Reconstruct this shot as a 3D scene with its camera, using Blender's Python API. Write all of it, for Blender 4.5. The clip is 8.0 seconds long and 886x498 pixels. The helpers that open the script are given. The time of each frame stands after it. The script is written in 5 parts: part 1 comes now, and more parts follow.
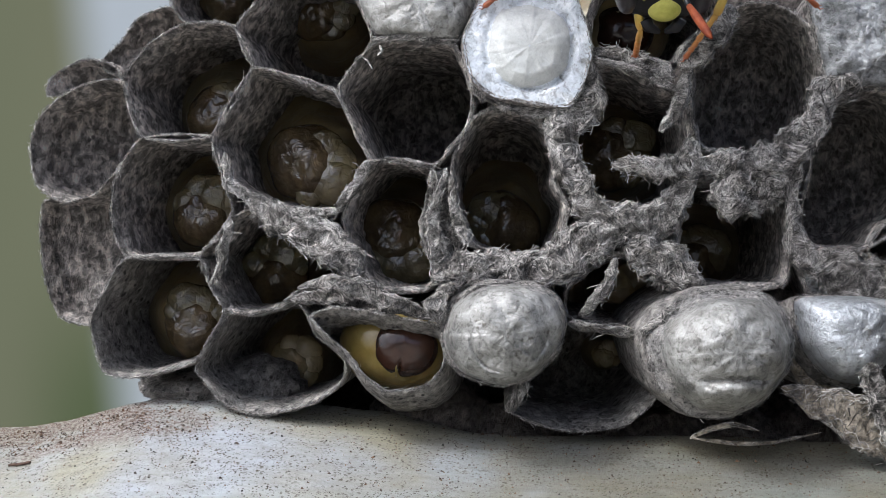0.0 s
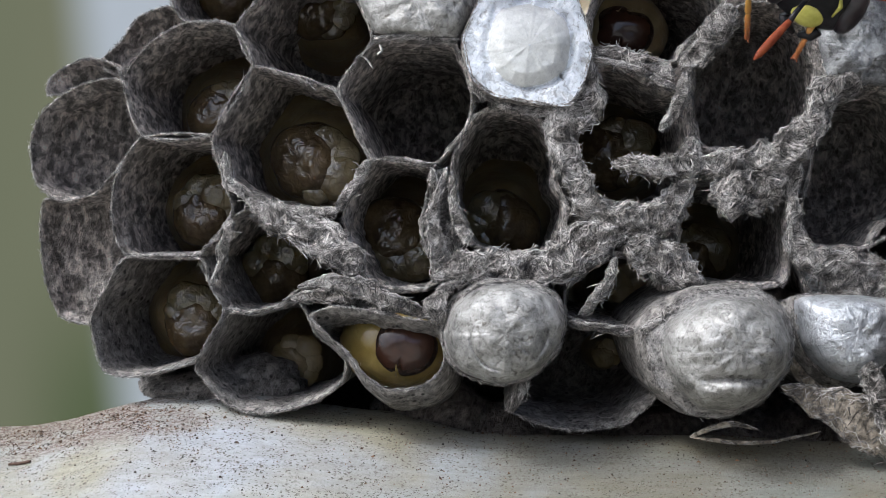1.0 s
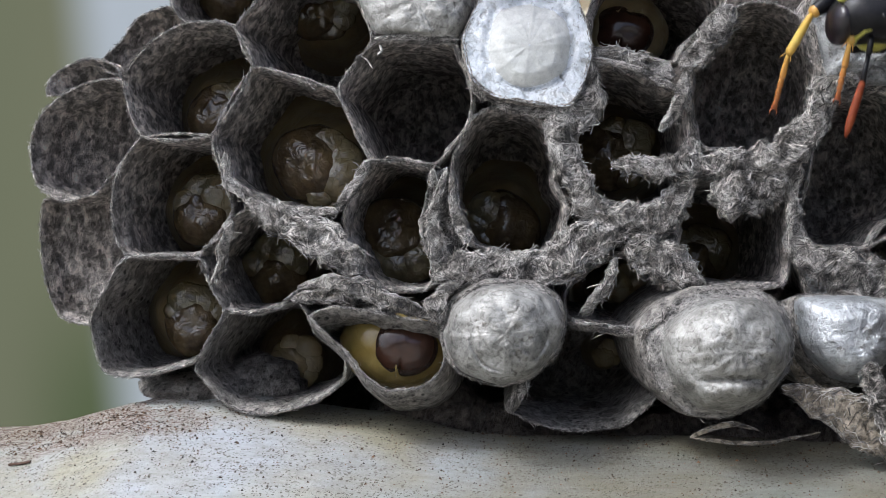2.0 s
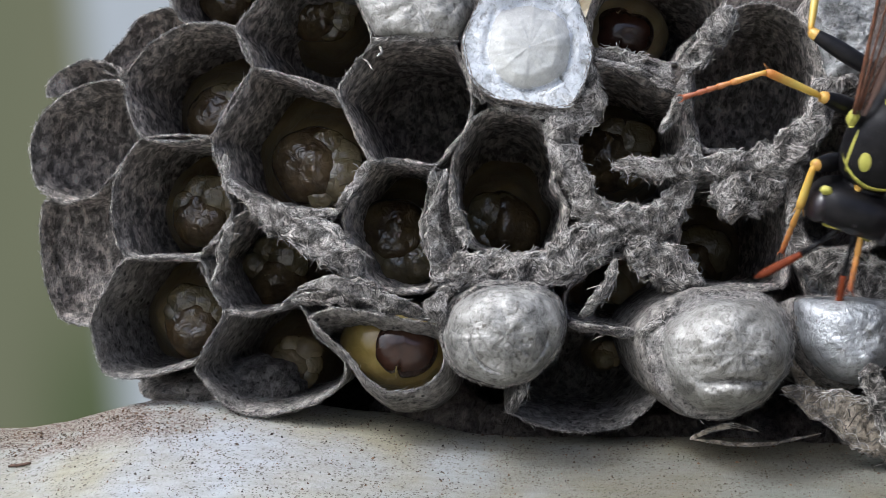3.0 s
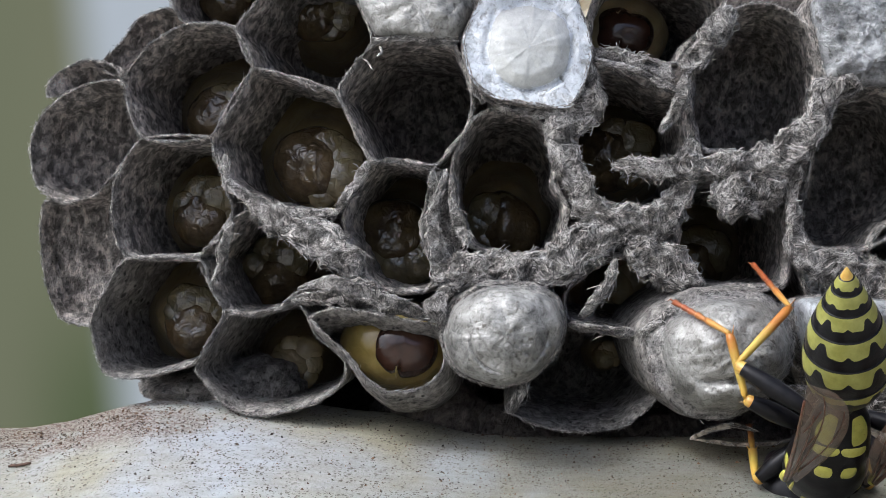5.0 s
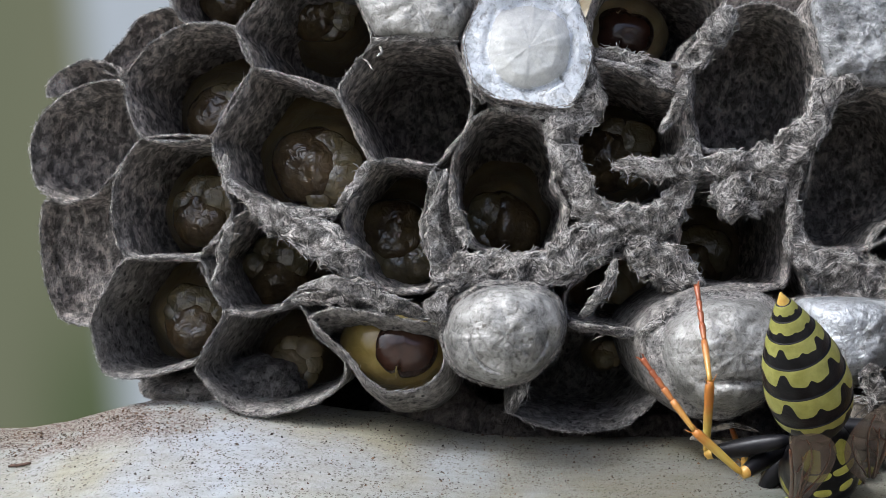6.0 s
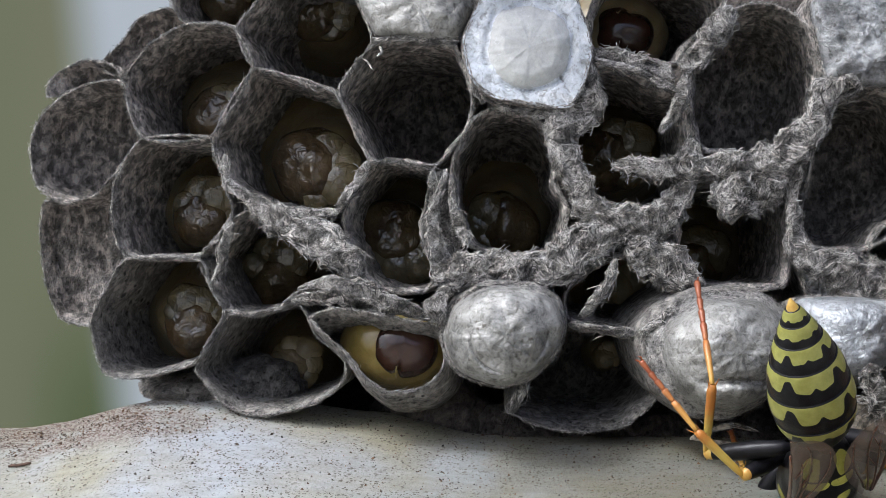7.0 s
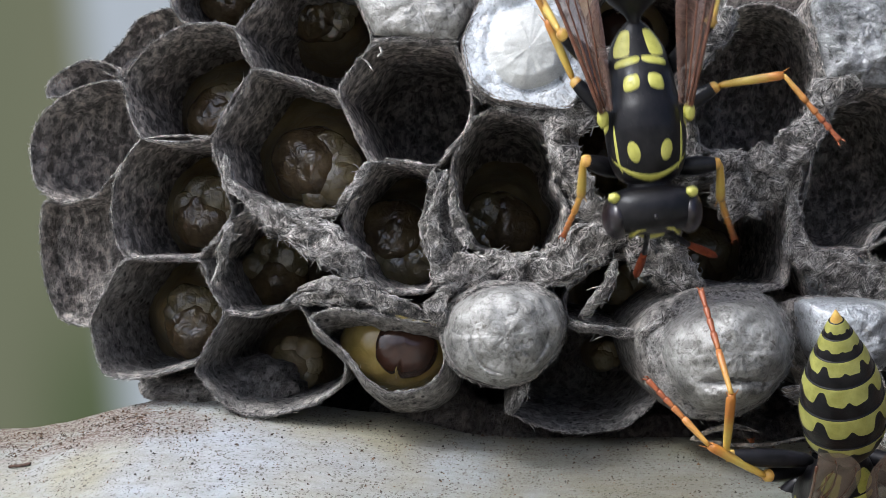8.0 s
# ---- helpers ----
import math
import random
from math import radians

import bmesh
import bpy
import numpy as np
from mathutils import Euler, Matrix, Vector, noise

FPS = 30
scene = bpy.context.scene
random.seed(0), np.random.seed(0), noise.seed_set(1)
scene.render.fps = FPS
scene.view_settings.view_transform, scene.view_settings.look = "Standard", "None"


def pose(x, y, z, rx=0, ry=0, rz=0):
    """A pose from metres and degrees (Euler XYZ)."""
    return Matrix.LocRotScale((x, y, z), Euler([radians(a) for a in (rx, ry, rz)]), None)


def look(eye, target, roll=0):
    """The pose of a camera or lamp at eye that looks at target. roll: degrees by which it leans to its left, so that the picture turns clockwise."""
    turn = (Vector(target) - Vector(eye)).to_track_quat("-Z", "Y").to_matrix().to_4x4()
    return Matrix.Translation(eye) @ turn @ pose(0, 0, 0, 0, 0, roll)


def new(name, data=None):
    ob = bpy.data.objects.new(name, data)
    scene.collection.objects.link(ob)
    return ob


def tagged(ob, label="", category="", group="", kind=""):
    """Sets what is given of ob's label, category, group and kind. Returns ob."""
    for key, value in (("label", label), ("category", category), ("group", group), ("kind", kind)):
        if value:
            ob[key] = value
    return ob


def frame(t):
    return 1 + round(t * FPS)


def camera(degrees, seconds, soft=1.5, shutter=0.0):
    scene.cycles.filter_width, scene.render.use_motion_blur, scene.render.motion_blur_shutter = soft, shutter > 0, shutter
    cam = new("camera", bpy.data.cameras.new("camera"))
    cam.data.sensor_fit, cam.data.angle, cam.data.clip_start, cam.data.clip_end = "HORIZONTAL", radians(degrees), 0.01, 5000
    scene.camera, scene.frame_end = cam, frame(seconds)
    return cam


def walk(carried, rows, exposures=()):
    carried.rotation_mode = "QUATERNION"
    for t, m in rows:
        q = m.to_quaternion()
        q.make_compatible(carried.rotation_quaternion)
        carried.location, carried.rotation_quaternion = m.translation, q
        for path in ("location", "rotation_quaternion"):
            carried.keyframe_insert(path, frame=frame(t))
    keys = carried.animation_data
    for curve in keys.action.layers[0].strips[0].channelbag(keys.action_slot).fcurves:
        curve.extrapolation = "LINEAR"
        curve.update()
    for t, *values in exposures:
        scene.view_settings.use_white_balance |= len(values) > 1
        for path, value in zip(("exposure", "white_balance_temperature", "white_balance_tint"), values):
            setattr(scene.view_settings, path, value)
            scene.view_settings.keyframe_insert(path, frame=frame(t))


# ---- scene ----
# A paper wasp nest on a white ledge, at its true size; lengths below are in millimetres and become metres in part().
MM = 0.001

# camera: a close-up lens that stands still, but for the stabiliser's slight drift
cam = camera(24.57, 8.0, soft=0.6, shutter=0.3)


def eye(dz):
    return look((0, -90 * MM, dz * MM), (0, 0, dz * MM))


walk(cam, [(0.0, eye(0.037)), (0.6, eye(0.03)), (1.0, eye(0.0)), (1.7, eye(0.0)), (2.8, eye(0.075)), (4.7, eye(0.075)),
           (7.5, eye(0.075)), (8.0, eye(0.1))],
     exposures=[(0.0, -0.06, 5620, 6), (8.0, -0.06, 5620, 6)])

# light: a bright overcast sky, its veiled sun high to the left, on the camera's side of the nest
world = bpy.data.worlds.new("sky")
scene.world = world
world.use_nodes = True
wn, wl = world.node_tree.nodes, world.node_tree.links
sky = wn.new("ShaderNodeTexSky")
sky.sky_type, sky.sun_disc = "NISHITA", False
sky.sun_elevation, sky.sun_rotation = radians(51), radians(234)
sky.air_density, sky.dust_density, sky.ozone_density = 0.5, 7.0, 0.8
wn["Background"].inputs["Strength"].default_value = 0.25
wl.new(sky.outputs["Color"], wn["Background"].inputs["Color"])

sun = new("sun", bpy.data.lights.new("sun", "SUN"))
sun.data.energy, sun.data.angle, sun.data.color = 1.5, radians(10), (1.0, 0.985, 0.96)
sun.matrix_world = look((-0.50, -0.36, 0.77), (0, 0, 0))


# ---------------------------------------------------------------- materials
def material(name, rough=0.7, metal=0.0, coat=0.0, spec=0.5, sheen=0.0, sss=0.0, alpha=1.0, trans=0.0):
    m = bpy.data.materials.new(name)
    m.use_nodes = True
    b = m.node_tree.nodes["Principled BSDF"]
    b.inputs["Roughness"].default_value = rough
    b.inputs["Metallic"].default_value = metal
    b.inputs["Coat Weight"].default_value = coat
    b.inputs["Coat Roughness"].default_value = 0.06
    b.inputs["Specular IOR Level"].default_value = spec
    b.inputs["Sheen Weight"].default_value = sheen
    b.inputs["Alpha"].default_value = alpha
    b.inputs["Transmission Weight"].default_value = trans
    if sss:
        b.inputs["Subsurface Weight"].default_value = sss
        b.inputs["Subsurface Radius"].default_value = (0.6 * MM, 0.4 * MM, 0.2 * MM)
        b.inputs["Subsurface Scale"].default_value = 1.0
    return m, m.node_tree.nodes, m.node_tree.links, b


def coords(n, l, scale=(1, 1, 1), turn=(0, 0, 0)):
    """Object coordinates in millimetres, stretched by scale."""
    tc, mp = n.new("ShaderNodeTexCoord"), n.new("ShaderNodeMapping")
    mp.inputs["Scale"].default_value = [s / MM for s in scale]
    mp.inputs["Rotation"].default_value = turn
    l.new(tc.outputs["Object"], mp.inputs["Vector"])
    return mp.outputs["Vector"]


def grain(n, l, vec, scale, detail=4.0, rough=0.6, dist=0.0):
    t = n.new("ShaderNodeTexNoise")
    t.inputs["Scale"].default_value, t.inputs["Detail"].default_value = scale, detail
    t.inputs["Roughness"].default_value, t.inputs["Distortion"].default_value = rough, dist
    l.new(vec, t.inputs["Vector"])
    return t.outputs["Fac"]


def fibre_web(n, l, size=1.0, seed=0.0):
    """Crossing threads: thin bright lines of noise drawn out in three directions."""
    total = None
    for k, turn in enumerate((0.5, -0.35, 1.45)):
        tc, mp = n.new("ShaderNodeTexCoord"), n.new("ShaderNodeMapping")
        mp.vector_type = "TEXTURE"
        mp.inputs["Location"].default_value = (seed * MM, k * 7 * MM, 0)
        mp.inputs["Rotation"].default_value = (0.15 * k, turn, 0.3 - 0.2 * k)
        mp.inputs["Scale"].default_value = (0.16 * size * MM, 0.35 * size * MM, 0.85 * size * MM)
        l.new(tc.outputs["Object"], mp.inputs["Vector"])
        line = ramp(n, l, grain(n, l, mp.outputs["Vector"], 1.0, 2.0, 0.5, 0.6), (0.40, (0, 0, 0)), (0.5, (1, 1, 1)), (0.60, (0, 0, 0)))
        total = line if total is None else mix(n, l, 0.62, total, line, "LIGHTEN")
    return total


def ramp(n, l, fac, *stops):
    r = n.new("ShaderNodeValToRGB")
    el = r.color_ramp.elements
    while len(el) < len(stops):
        el.new(0.5)
    for e, (p, c) in zip(el, stops):
        e.position = p
        e.color = (*c, 1) if len(c) == 3 else c
    l.new(fac, r.inputs["Fac"])
    return r.outputs["Color"]


def mix(n, l, fac, a, b, how="MIX"):
    m = n.new("ShaderNodeMix")
    m.data_type, m.blend_type = "RGBA", how
    for sock, v in (("Factor", fac), ("A", a), ("B", b)):
        s = [i for i in m.inputs if i.name == sock and (i.type == "RGBA" if sock != "Factor" else i.type == "VALUE")][0]
        if isinstance(v, (int, float)):
            s.default_value = v
        elif isinstance(v, tuple):
            s.default_value = (*v, 1)
        else:
            l.new(v, s)
    return [o for o in m.outputs if o.type == "RGBA"][0]


def bump(n, l, b, height, strength, dist):
    bp = n.new("ShaderNodeBump")
    bp.inputs["Strength"].default_value, bp.inputs["Distance"].default_value = strength, dist * MM
    l.new(height, bp.inputs["Height"])
    l.new(bp.outputs["Normal"], b.inputs["Normal"])


def paper(name, dark, light, speck=0.5, stretch=(1, 0.35, 0.6), web_mix=0.4, relief=0.12):
    """Chewed wood fibre: streaky grey-brown felt with dark specks."""
    m, n, l, b = material(name, 0.88, spec=0.25, sheen=0.1)
    v = coords(n, l, stretch, (0.2, 0.3, 0.4))
    streak = grain(n, l, v, 2.0, 4.0, 0.66, 0.5)
    blot = grain(n, l, coords(n, l), 0.55, 3.0, 0.55)
    base = ramp(n, l, streak, (0.42, dark), (0.51, tuple(0.6 * a + 0.4 * c for a, c in zip(dark, light))), (0.60, light))
    base = mix(n, l, 0.6, base, ramp(n, l, blot, (0.32, (0.62, 0.56, 0.5)), (0.7, (1.12, 1.1, 1.12))), "MULTIPLY")
    crumb = grain(n, l, coords(n, l, (1, 0.6, 0.8)), 2.6, 4.0, 0.62, 0.4)
    base = mix(n, l, 0.95, base, ramp(n, l, crumb, (0.40, (0.16, 0.145, 0.13)), (0.46, (0.9, 0.9, 0.9)), (0.6, (1.08, 1.08, 1.08))), "MULTIPLY")
    base = mix(n, l, 0.5, base, ramp(n, l, crumb, (0.51, (0, 0, 0)), (0.58, light)), "ADD")
    web = fibre_web(n, l, 0.8, speck)
    base = mix(n, l, web_mix, base, mix(n, l, web, tuple(0.55 * c for c in dark), tuple(1.1 * c for c in light)))
    spots = n.new("ShaderNodeTexVoronoi")
    spots.inputs["Scale"].default_value = 2.2
    l.new(coords(n, l, (1, 0.6, 0.8)), spots.inputs["Vector"])
    few = ramp(n, l, grain(n, l, coords(n, l), 0.8, 2.0), (0.38, (0, 0, 0)), (0.49, (1, 1, 1)))
    spot = mix(n, l, 1.0, ramp(n, l, spots.outputs["Distance"], (0.15, (speck,) * 3), (0.26, (0, 0, 0))), few, "MULTIPLY")
    base = mix(n, l, spot, base, (0.03, 0.026, 0.022))
    l.new(base, b.inputs["Base Color"])
    height = mix(n, l, 0.35, crumb, web)
    bump(n, l, b, height, 1.0, relief)
    return m


def felt(name, a, c, rough=0.75):
    """Pale loose fibres, each island a shade of its own, in darker and paler clumps."""
    m, n, l, b = material(name, rough, spec=0.3, sheen=0.2)
    g = n.new("ShaderNodeNewGeometry")
    base = ramp(n, l, g.outputs["Random Per Island"], (0.0, a), (0.5, tuple(0.6 * x + 0.4 * y for x, y in zip(a, c))), (1.0, c))
    clump = ramp(n, l, grain(n, l, coords(n, l), 1.5, 3.0, 0.6, 0.5), (0.40, (0.16, 0.145, 0.13)), (0.48, (0.80, 0.78, 0.76)), (0.60, (1.25, 1.25, 1.25)))
    l.new(mix(n, l, 0.85, base, clump, "MULTIPLY"), b.inputs["Base Color"])
    return m


def silk(name, a, c, rough=0.36, relief=0.1, metal=0.5, stained=0.62, speck=0.8):
    """Spun silk cap: a satin skin, crinkled like foil, of fine matted threads, with grey stains and soft dents."""
    m, n, l, b = material(name, rough, metal, coat=0.2 * metal, spec=0.4 + 0.6 * metal)
    b.inputs["Coat Roughness"].default_value = 0.25
    stain = ramp(n, l, grain(n, l, coords(n, l), 0.6, 5.0, 0.65, 0.5), (0.34, tuple(stained * x for x in a)), (0.47, a), (0.60, c))
    fine = fibre_web(n, l, 0.42, rough * 5)
    crinkle = grain(n, l, coords(n, l), 3.4, 4.0, 0.6, 1.1)
    base = mix(n, l, 0.16, stain, mix(n, l, fine, tuple(0.35 * x for x in a), tuple(min(1.0, 1.25 * x) for x in c)))
    base = mix(n, l, 0.95 * speck, base, ramp(n, l, crinkle, (0.36, (0.50, 0.49, 0.47)), (0.48, (0.97, 0.97, 0.96)), (0.62, (1.1, 1.1, 1.1))), "MULTIPLY")
    fleck = ramp(n, l, grain(n, l, coords(n, l), 1.7, 3.0, 0.6), (0.31, (0.38, 0.35, 0.31)), (0.38, (1, 1, 1)))
    base = mix(n, l, speck, base, fleck, "MULTIPLY")
    l.new(base, b.inputs["Base Color"])
    dents = grain(n, l, coords(n, l), 0.9, 3.0, 0.55, 0.6)
    bump(n, l, b, mix(n, l, 0.34, crinkle, mix(n, l, 0.16, dents, fine)), 1.0, relief)
    r = n.new("ShaderNodeMapRange")
    r.inputs["To Min"].default_value, r.inputs["To Max"].default_value = rough + 0.16, rough - 0.08
    l.new(crinkle, r.inputs["Value"])
    l.new(r.outputs["Result"], b.inputs["Roughness"])
    return m


def skin(name, a, c, rough=0.18, coat=0.6, sss=0.25, scale=1.2, relief=0.2, fold=3.2):
    """Wet, half-clear skin with soft folds that break up its gloss."""
    m, n, l, b = material(name, rough, coat=coat, sss=sss, spec=0.35 if coat else 0.8)
    l.new(ramp(n, l, grain(n, l, coords(n, l), scale, 4.0, 0.6), (0.35, a), (0.68, c)), b.inputs["Base Color"])
    bump(n, l, b, grain(n, l, coords(n, l), fold, 2.0, 0.5, 0.8), 0.7, relief)
    return m


PAPER = paper("nest_paper", (0.17, 0.148, 0.126), (0.80, 0.745, 0.69), 0.75, (1, 0.4, 0.42), 0.22, 0.8)
PAPER_OLD = paper("nest_paper_weathered", (0.085, 0.077, 0.067), (0.48, 0.45, 0.41), 0.95, (0.7, 0.7, 0.9), 0.45, 0.45)
# the deep shade behind and beneath the cells is put into this paper's colour
SHADED_COMB = paper("shaded_comb_paper", (0.06, 0.05, 0.042), (0.22, 0.19, 0.165), 0.9, (0.7, 0.7, 0.9), 0.4, 0.25)
FELT = felt("paper_fibre", (0.034, 0.030, 0.025), (0.61, 0.58, 0.54))
# mat kept darker than its fibres: shade in their gaps is put into its colour
MAT = paper("paper_mat", (0.035, 0.031, 0.027), (0.36, 0.34, 0.315), 0.5, (1, 1, 1), 0.6, 0.5)
SILK_WHITE = silk("white_silk", (0.66, 0.70, 0.75), (0.93, 0.95, 0.98), 0.42, 0.30, 0.15, 0.85)
SILK_CREAM = silk("cream_silk", (0.50, 0.505, 0.48), (0.60, 0.605, 0.575), 0.50, 0.06, 0.05, 0.9, 0.2)
SILK_GREY = silk("grey_silk", (0.235, 0.228, 0.207), (0.40, 0.390, 0.366), 0.36, 0.10, 0.24, 0.42, 0.95)
SILK_WORN = silk("worn_silk", (0.22, 0.222, 0.22), (0.46, 0.465, 0.465), 0.28, 0.26, 0.5, 0.35)
SILK_PALE = silk("pale_silk", (0.42, 0.435, 0.45), (0.60, 0.62, 0.64), 0.29, 0.16, 0.45)
COLLAR = paper("cap_collar_paper", (0.10, 0.092, 0.082), (0.62, 0.595, 0.56), 0.8, (1, 1, 1), 0.55, 0.6)
SHEET = paper("pale_paper_sheet", (0.12, 0.103, 0.080), (0.34, 0.300, 0.238), 0.5, (0.5, 0.5, 1.4), 0.3, 0.05)
CREAM = skin("larva_skin", (0.18, 0.138, 0.066), (0.36, 0.285, 0.150), 0.34, 0.0, 0.3, 0.5, 0.15, 1.2)
LOBE = skin("larva_lobe", (0.10, 0.080, 0.044), (0.20, 0.168, 0.094), 0.07, 0.0, 0.4, 0.8, 0.16, 2.2)
FACE = skin("larva_face", (0.050, 0.034, 0.018), (0.150, 0.108, 0.054), 0.07, 0.0, 0.3, 0.8, 0.16, 2.2)
BROWN = skin("pupa_head", (0.022, 0.010, 0.006), (0.045, 0.020, 0.012), 0.16, 0.35, 0.05, 0.7, 0.06, 1.5)
OCHRE = skin("pupa_skin", (0.17, 0.122, 0.028), (0.27, 0.205, 0.07), 0.28, 0.3, 0.3, 0.7, 0.10, 1.5)


# ---------------------------------------------------------------- mesh helpers
def part(name, data, mat, parent=None, label="", smooth=True):
    """Links vertices and faces (or a bmesh), given in millimetres, as one mesh object."""
    me = bpy.data.meshes.new(name)
    if isinstance(data, bmesh.types.BMesh):
        bmesh.ops.scale(data, vec=(MM, MM, MM), verts=data.verts)
        data.to_mesh(me)
        data.free()
    else:
        v, f = data[0], data[1]
        me.from_pydata((np.asarray(v, float) * MM).tolist(), [], f)
        if len(data) > 2:
            me.polygons.foreach_set("material_index", data[2])
    for m in (mat if isinstance(mat, (list, tuple)) else [mat]):
        me.materials.append(m)
    if smooth:
        me.polygons.foreach_set("use_smooth", [True] * len(me.polygons))
    me.update()
    ob = new(name, me)
    ob.parent = parent
    if label:
        ob["label"] = label
    return ob


def pairs(text):
    return [tuple(float(c) for c in p.split(",")) for p in text.split()]


def closed_curve(pts, per):
    """A rounded closed line through the corners, per points a side."""
    p = np.array(pts, float)
    out = []
    n = len(p)
    for i in range(n):
        a, b, c, d = p[i - 1], p[i], p[(i + 1) % n], p[(i + 2) % n]
        for k in range(per):
            t = k / per
            s = 0.5 * ((2 * b) + (c - a) * t + (2 * a - 5 * b + 4 * c - d) * t * t + (3 * b - a - 3 * c + d) * t ** 3)
            out.append(0.6 * s + 0.4 * (b + (c - b) * t))
    return np.array(out)


def resample(line, count, closed=True):
    q = np.vstack([line, line[:1]]) if closed else line
    d = np.r_[0, np.cumsum(np.linalg.norm(np.diff(q, axis=0), axis=1))]
    s = np.linspace(0, d[-1], count, endpoint=not closed)
    return np.stack([np.interp(s, d, q[:, k]) for k in range(q.shape[1])], 1)


def smooth_step(a, b, x):
    t = min(1, max(0, (x - a) / (b - a)))
    return t * t * (3 - 2 * t)


def rough(p, size, seed=0.0):
    return noise.noise(Vector((p[0] / size + seed, p[1] / size - seed, p[2] / size + 2.3 * seed)))


def rows_to_mesh(rows, closed=True, cap=False):
    """A skin through rows of points of equal length."""
    n = len(rows[0])
    v = np.vstack(rows)
    f = []
    m = n if closed else n - 1
    for r in range(len(rows) - 1):
        for i in range(m):
            j = (i + 1) % n
            f.append((r * n + i, r * n + j, (r + 1) * n + j, (r + 1) * n + i))
    if cap:
        f.append(tuple(range((len(rows) - 1) * n, len(rows) * n)))
    return v, f


def strands(base, way, length, radius, curl=0.5):
    """Thin tapered bent fibres, three-sided, as one mesh."""
    base, way = np.asarray(base, float), np.asarray(way, float)
    n = len(base)
    way /= np.linalg.norm(way, axis=1, keepdims=True) + 1e-9
    side = np.cross(way, np.random.normal(size=(n, 3)))
    side /= np.linalg.norm(side, axis=1, keepdims=True) + 1e-9
    up = np.cross(way, side)
    length, radius = np.broadcast_to(length, n)[:, None], np.broadcast_to(radius, n)[:, None]
    bend = side * length * np.random.uniform(-curl, curl, (n, 1))
    wave = up * length * np.random.uniform(-0.35, 0.35, (n, 1)) * curl
    rows = []
    for k, (s, w) in enumerate(((0.0, 0.7), (0.35, 1.0), (0.7, 0.9), (1.0, 0.4))):
        mid = base + way * length * s + bend * s * s + wave * math.sin(6.0 * s)
        for a in (0, 2.094, 4.189):
            rows.append(mid + (side * math.cos(a) + up * math.sin(a)) * radius * w)
    v = np.stack(rows, 1).reshape(-1, 3)
    quad = []
    for k in range(3):
        for a in range(3):
            b = (a + 1) % 3
            quad.append((k * 3 + a, k * 3 + b, k * 3 + 3 + b, k * 3 + 3 + a))
    f = (np.array(quad)[None] + 12 * np.arange(n)[:, None, None]).reshape(-1, 4).tolist()
    return v, f


def threads(mid, radius):
    """Fibres through given points (n, k, 3), three-sided, as one mesh."""
    mid = np.asarray(mid, float)
    n, k = mid.shape[:2]
    way = np.gradient(mid, axis=1)
    way /= np.linalg.norm(way, axis=2, keepdims=True) + 1e-9
    side = np.cross(way, np.array((0.1, -1.0, 0.2)))
    side /= np.linalg.norm(side, axis=2, keepdims=True) + 1e-9
    up = np.cross(side, way)
    taper = (0.45 + 0.6 * np.sin(np.linspace(0.3, 2.9, k)))[None, :, None]
    r = np.broadcast_to(radius, n)[:, None, None] * taper
    v = np.stack([mid + r * (side * math.cos(a) + up * math.sin(a)) for a in (0.5236, 2.618, 4.712)], 2).reshape(-1, 3)
    quad = [(3 * q + a, 3 * q + (a + 1) % 3, 3 * q + 3 + (a + 1) % 3, 3 * q + 3 + a) for q in range(k - 1) for a in range(3)]
    f = (np.array(quad)[None] + 3 * k * np.arange(n)[:, None, None]).reshape(-1, 4).tolist()
    return v, f


def ball(centre, radii, seg=20, rings=12, wobble=0.0, size=1.0, seed=0.0, box=1.0):
    """An uneven ball; box below 1 squares it off."""
    c, r = np.array(centre, float), np.array(radii, float)
    rows = []
    a0 = math.radians(-89.5)
    for k in range(rings + 1):
        a = a0 + (math.radians(89.5) - a0) * k / rings
        ring = []
        for i in range(seg):
            t = 2 * math.pi * i / seg
            d = np.array((math.cos(a) * math.cos(t), -math.sin(a), math.cos(a) * math.sin(t)))
            ring.append(c + np.sign(d) * np.abs(d) ** box * r * (1 + wobble * rough(d * 3, size, seed)))
        rows.append(np.array(ring))
    return rows_to_mesh(rows, True, True)


def join(*meshes):
    v, f, o = [], [], 0
    for m in meshes:
        v.append(np.asarray(m[0]))
        f += [tuple(i + o for i in q) for q in m[1]]
        o += len(m[0])
    return np.vstack(v), f


def tube(points, radii, seg=10):
    p, r = np.array(points, float), np.array(radii, float)
    rows = []
    for k in range(len(p)):
        t = p[min(k + 1, len(p) - 1)] - p[max(k - 1, 0)]
        t /= np.linalg.norm(t) + 1e-9
        a = np.cross(t, (0.31, 0.9, 0.2))
        a /= np.linalg.norm(a)
        b = np.cross(t, a)
        rows.append(np.array([p[k] + (a * math.cos(w) + b * math.sin(w)) * r[k] for w in np.linspace(0, 2 * math.pi, seg, endpoint=False)]))
    v, f = rows_to_mesh(rows, True, True)
    f.append(tuple(range(seg))[::-1])
    return v, f


# ---------------------------------------------------------------- the setting
def face(x, z):
    """How far back the comb's face lies: it bulges towards the middle."""
    y = (0.012 if x < 2 else 0.004) * (x - 2) ** 2
    return y + (0.008 * z * z if z > 0 else 0)


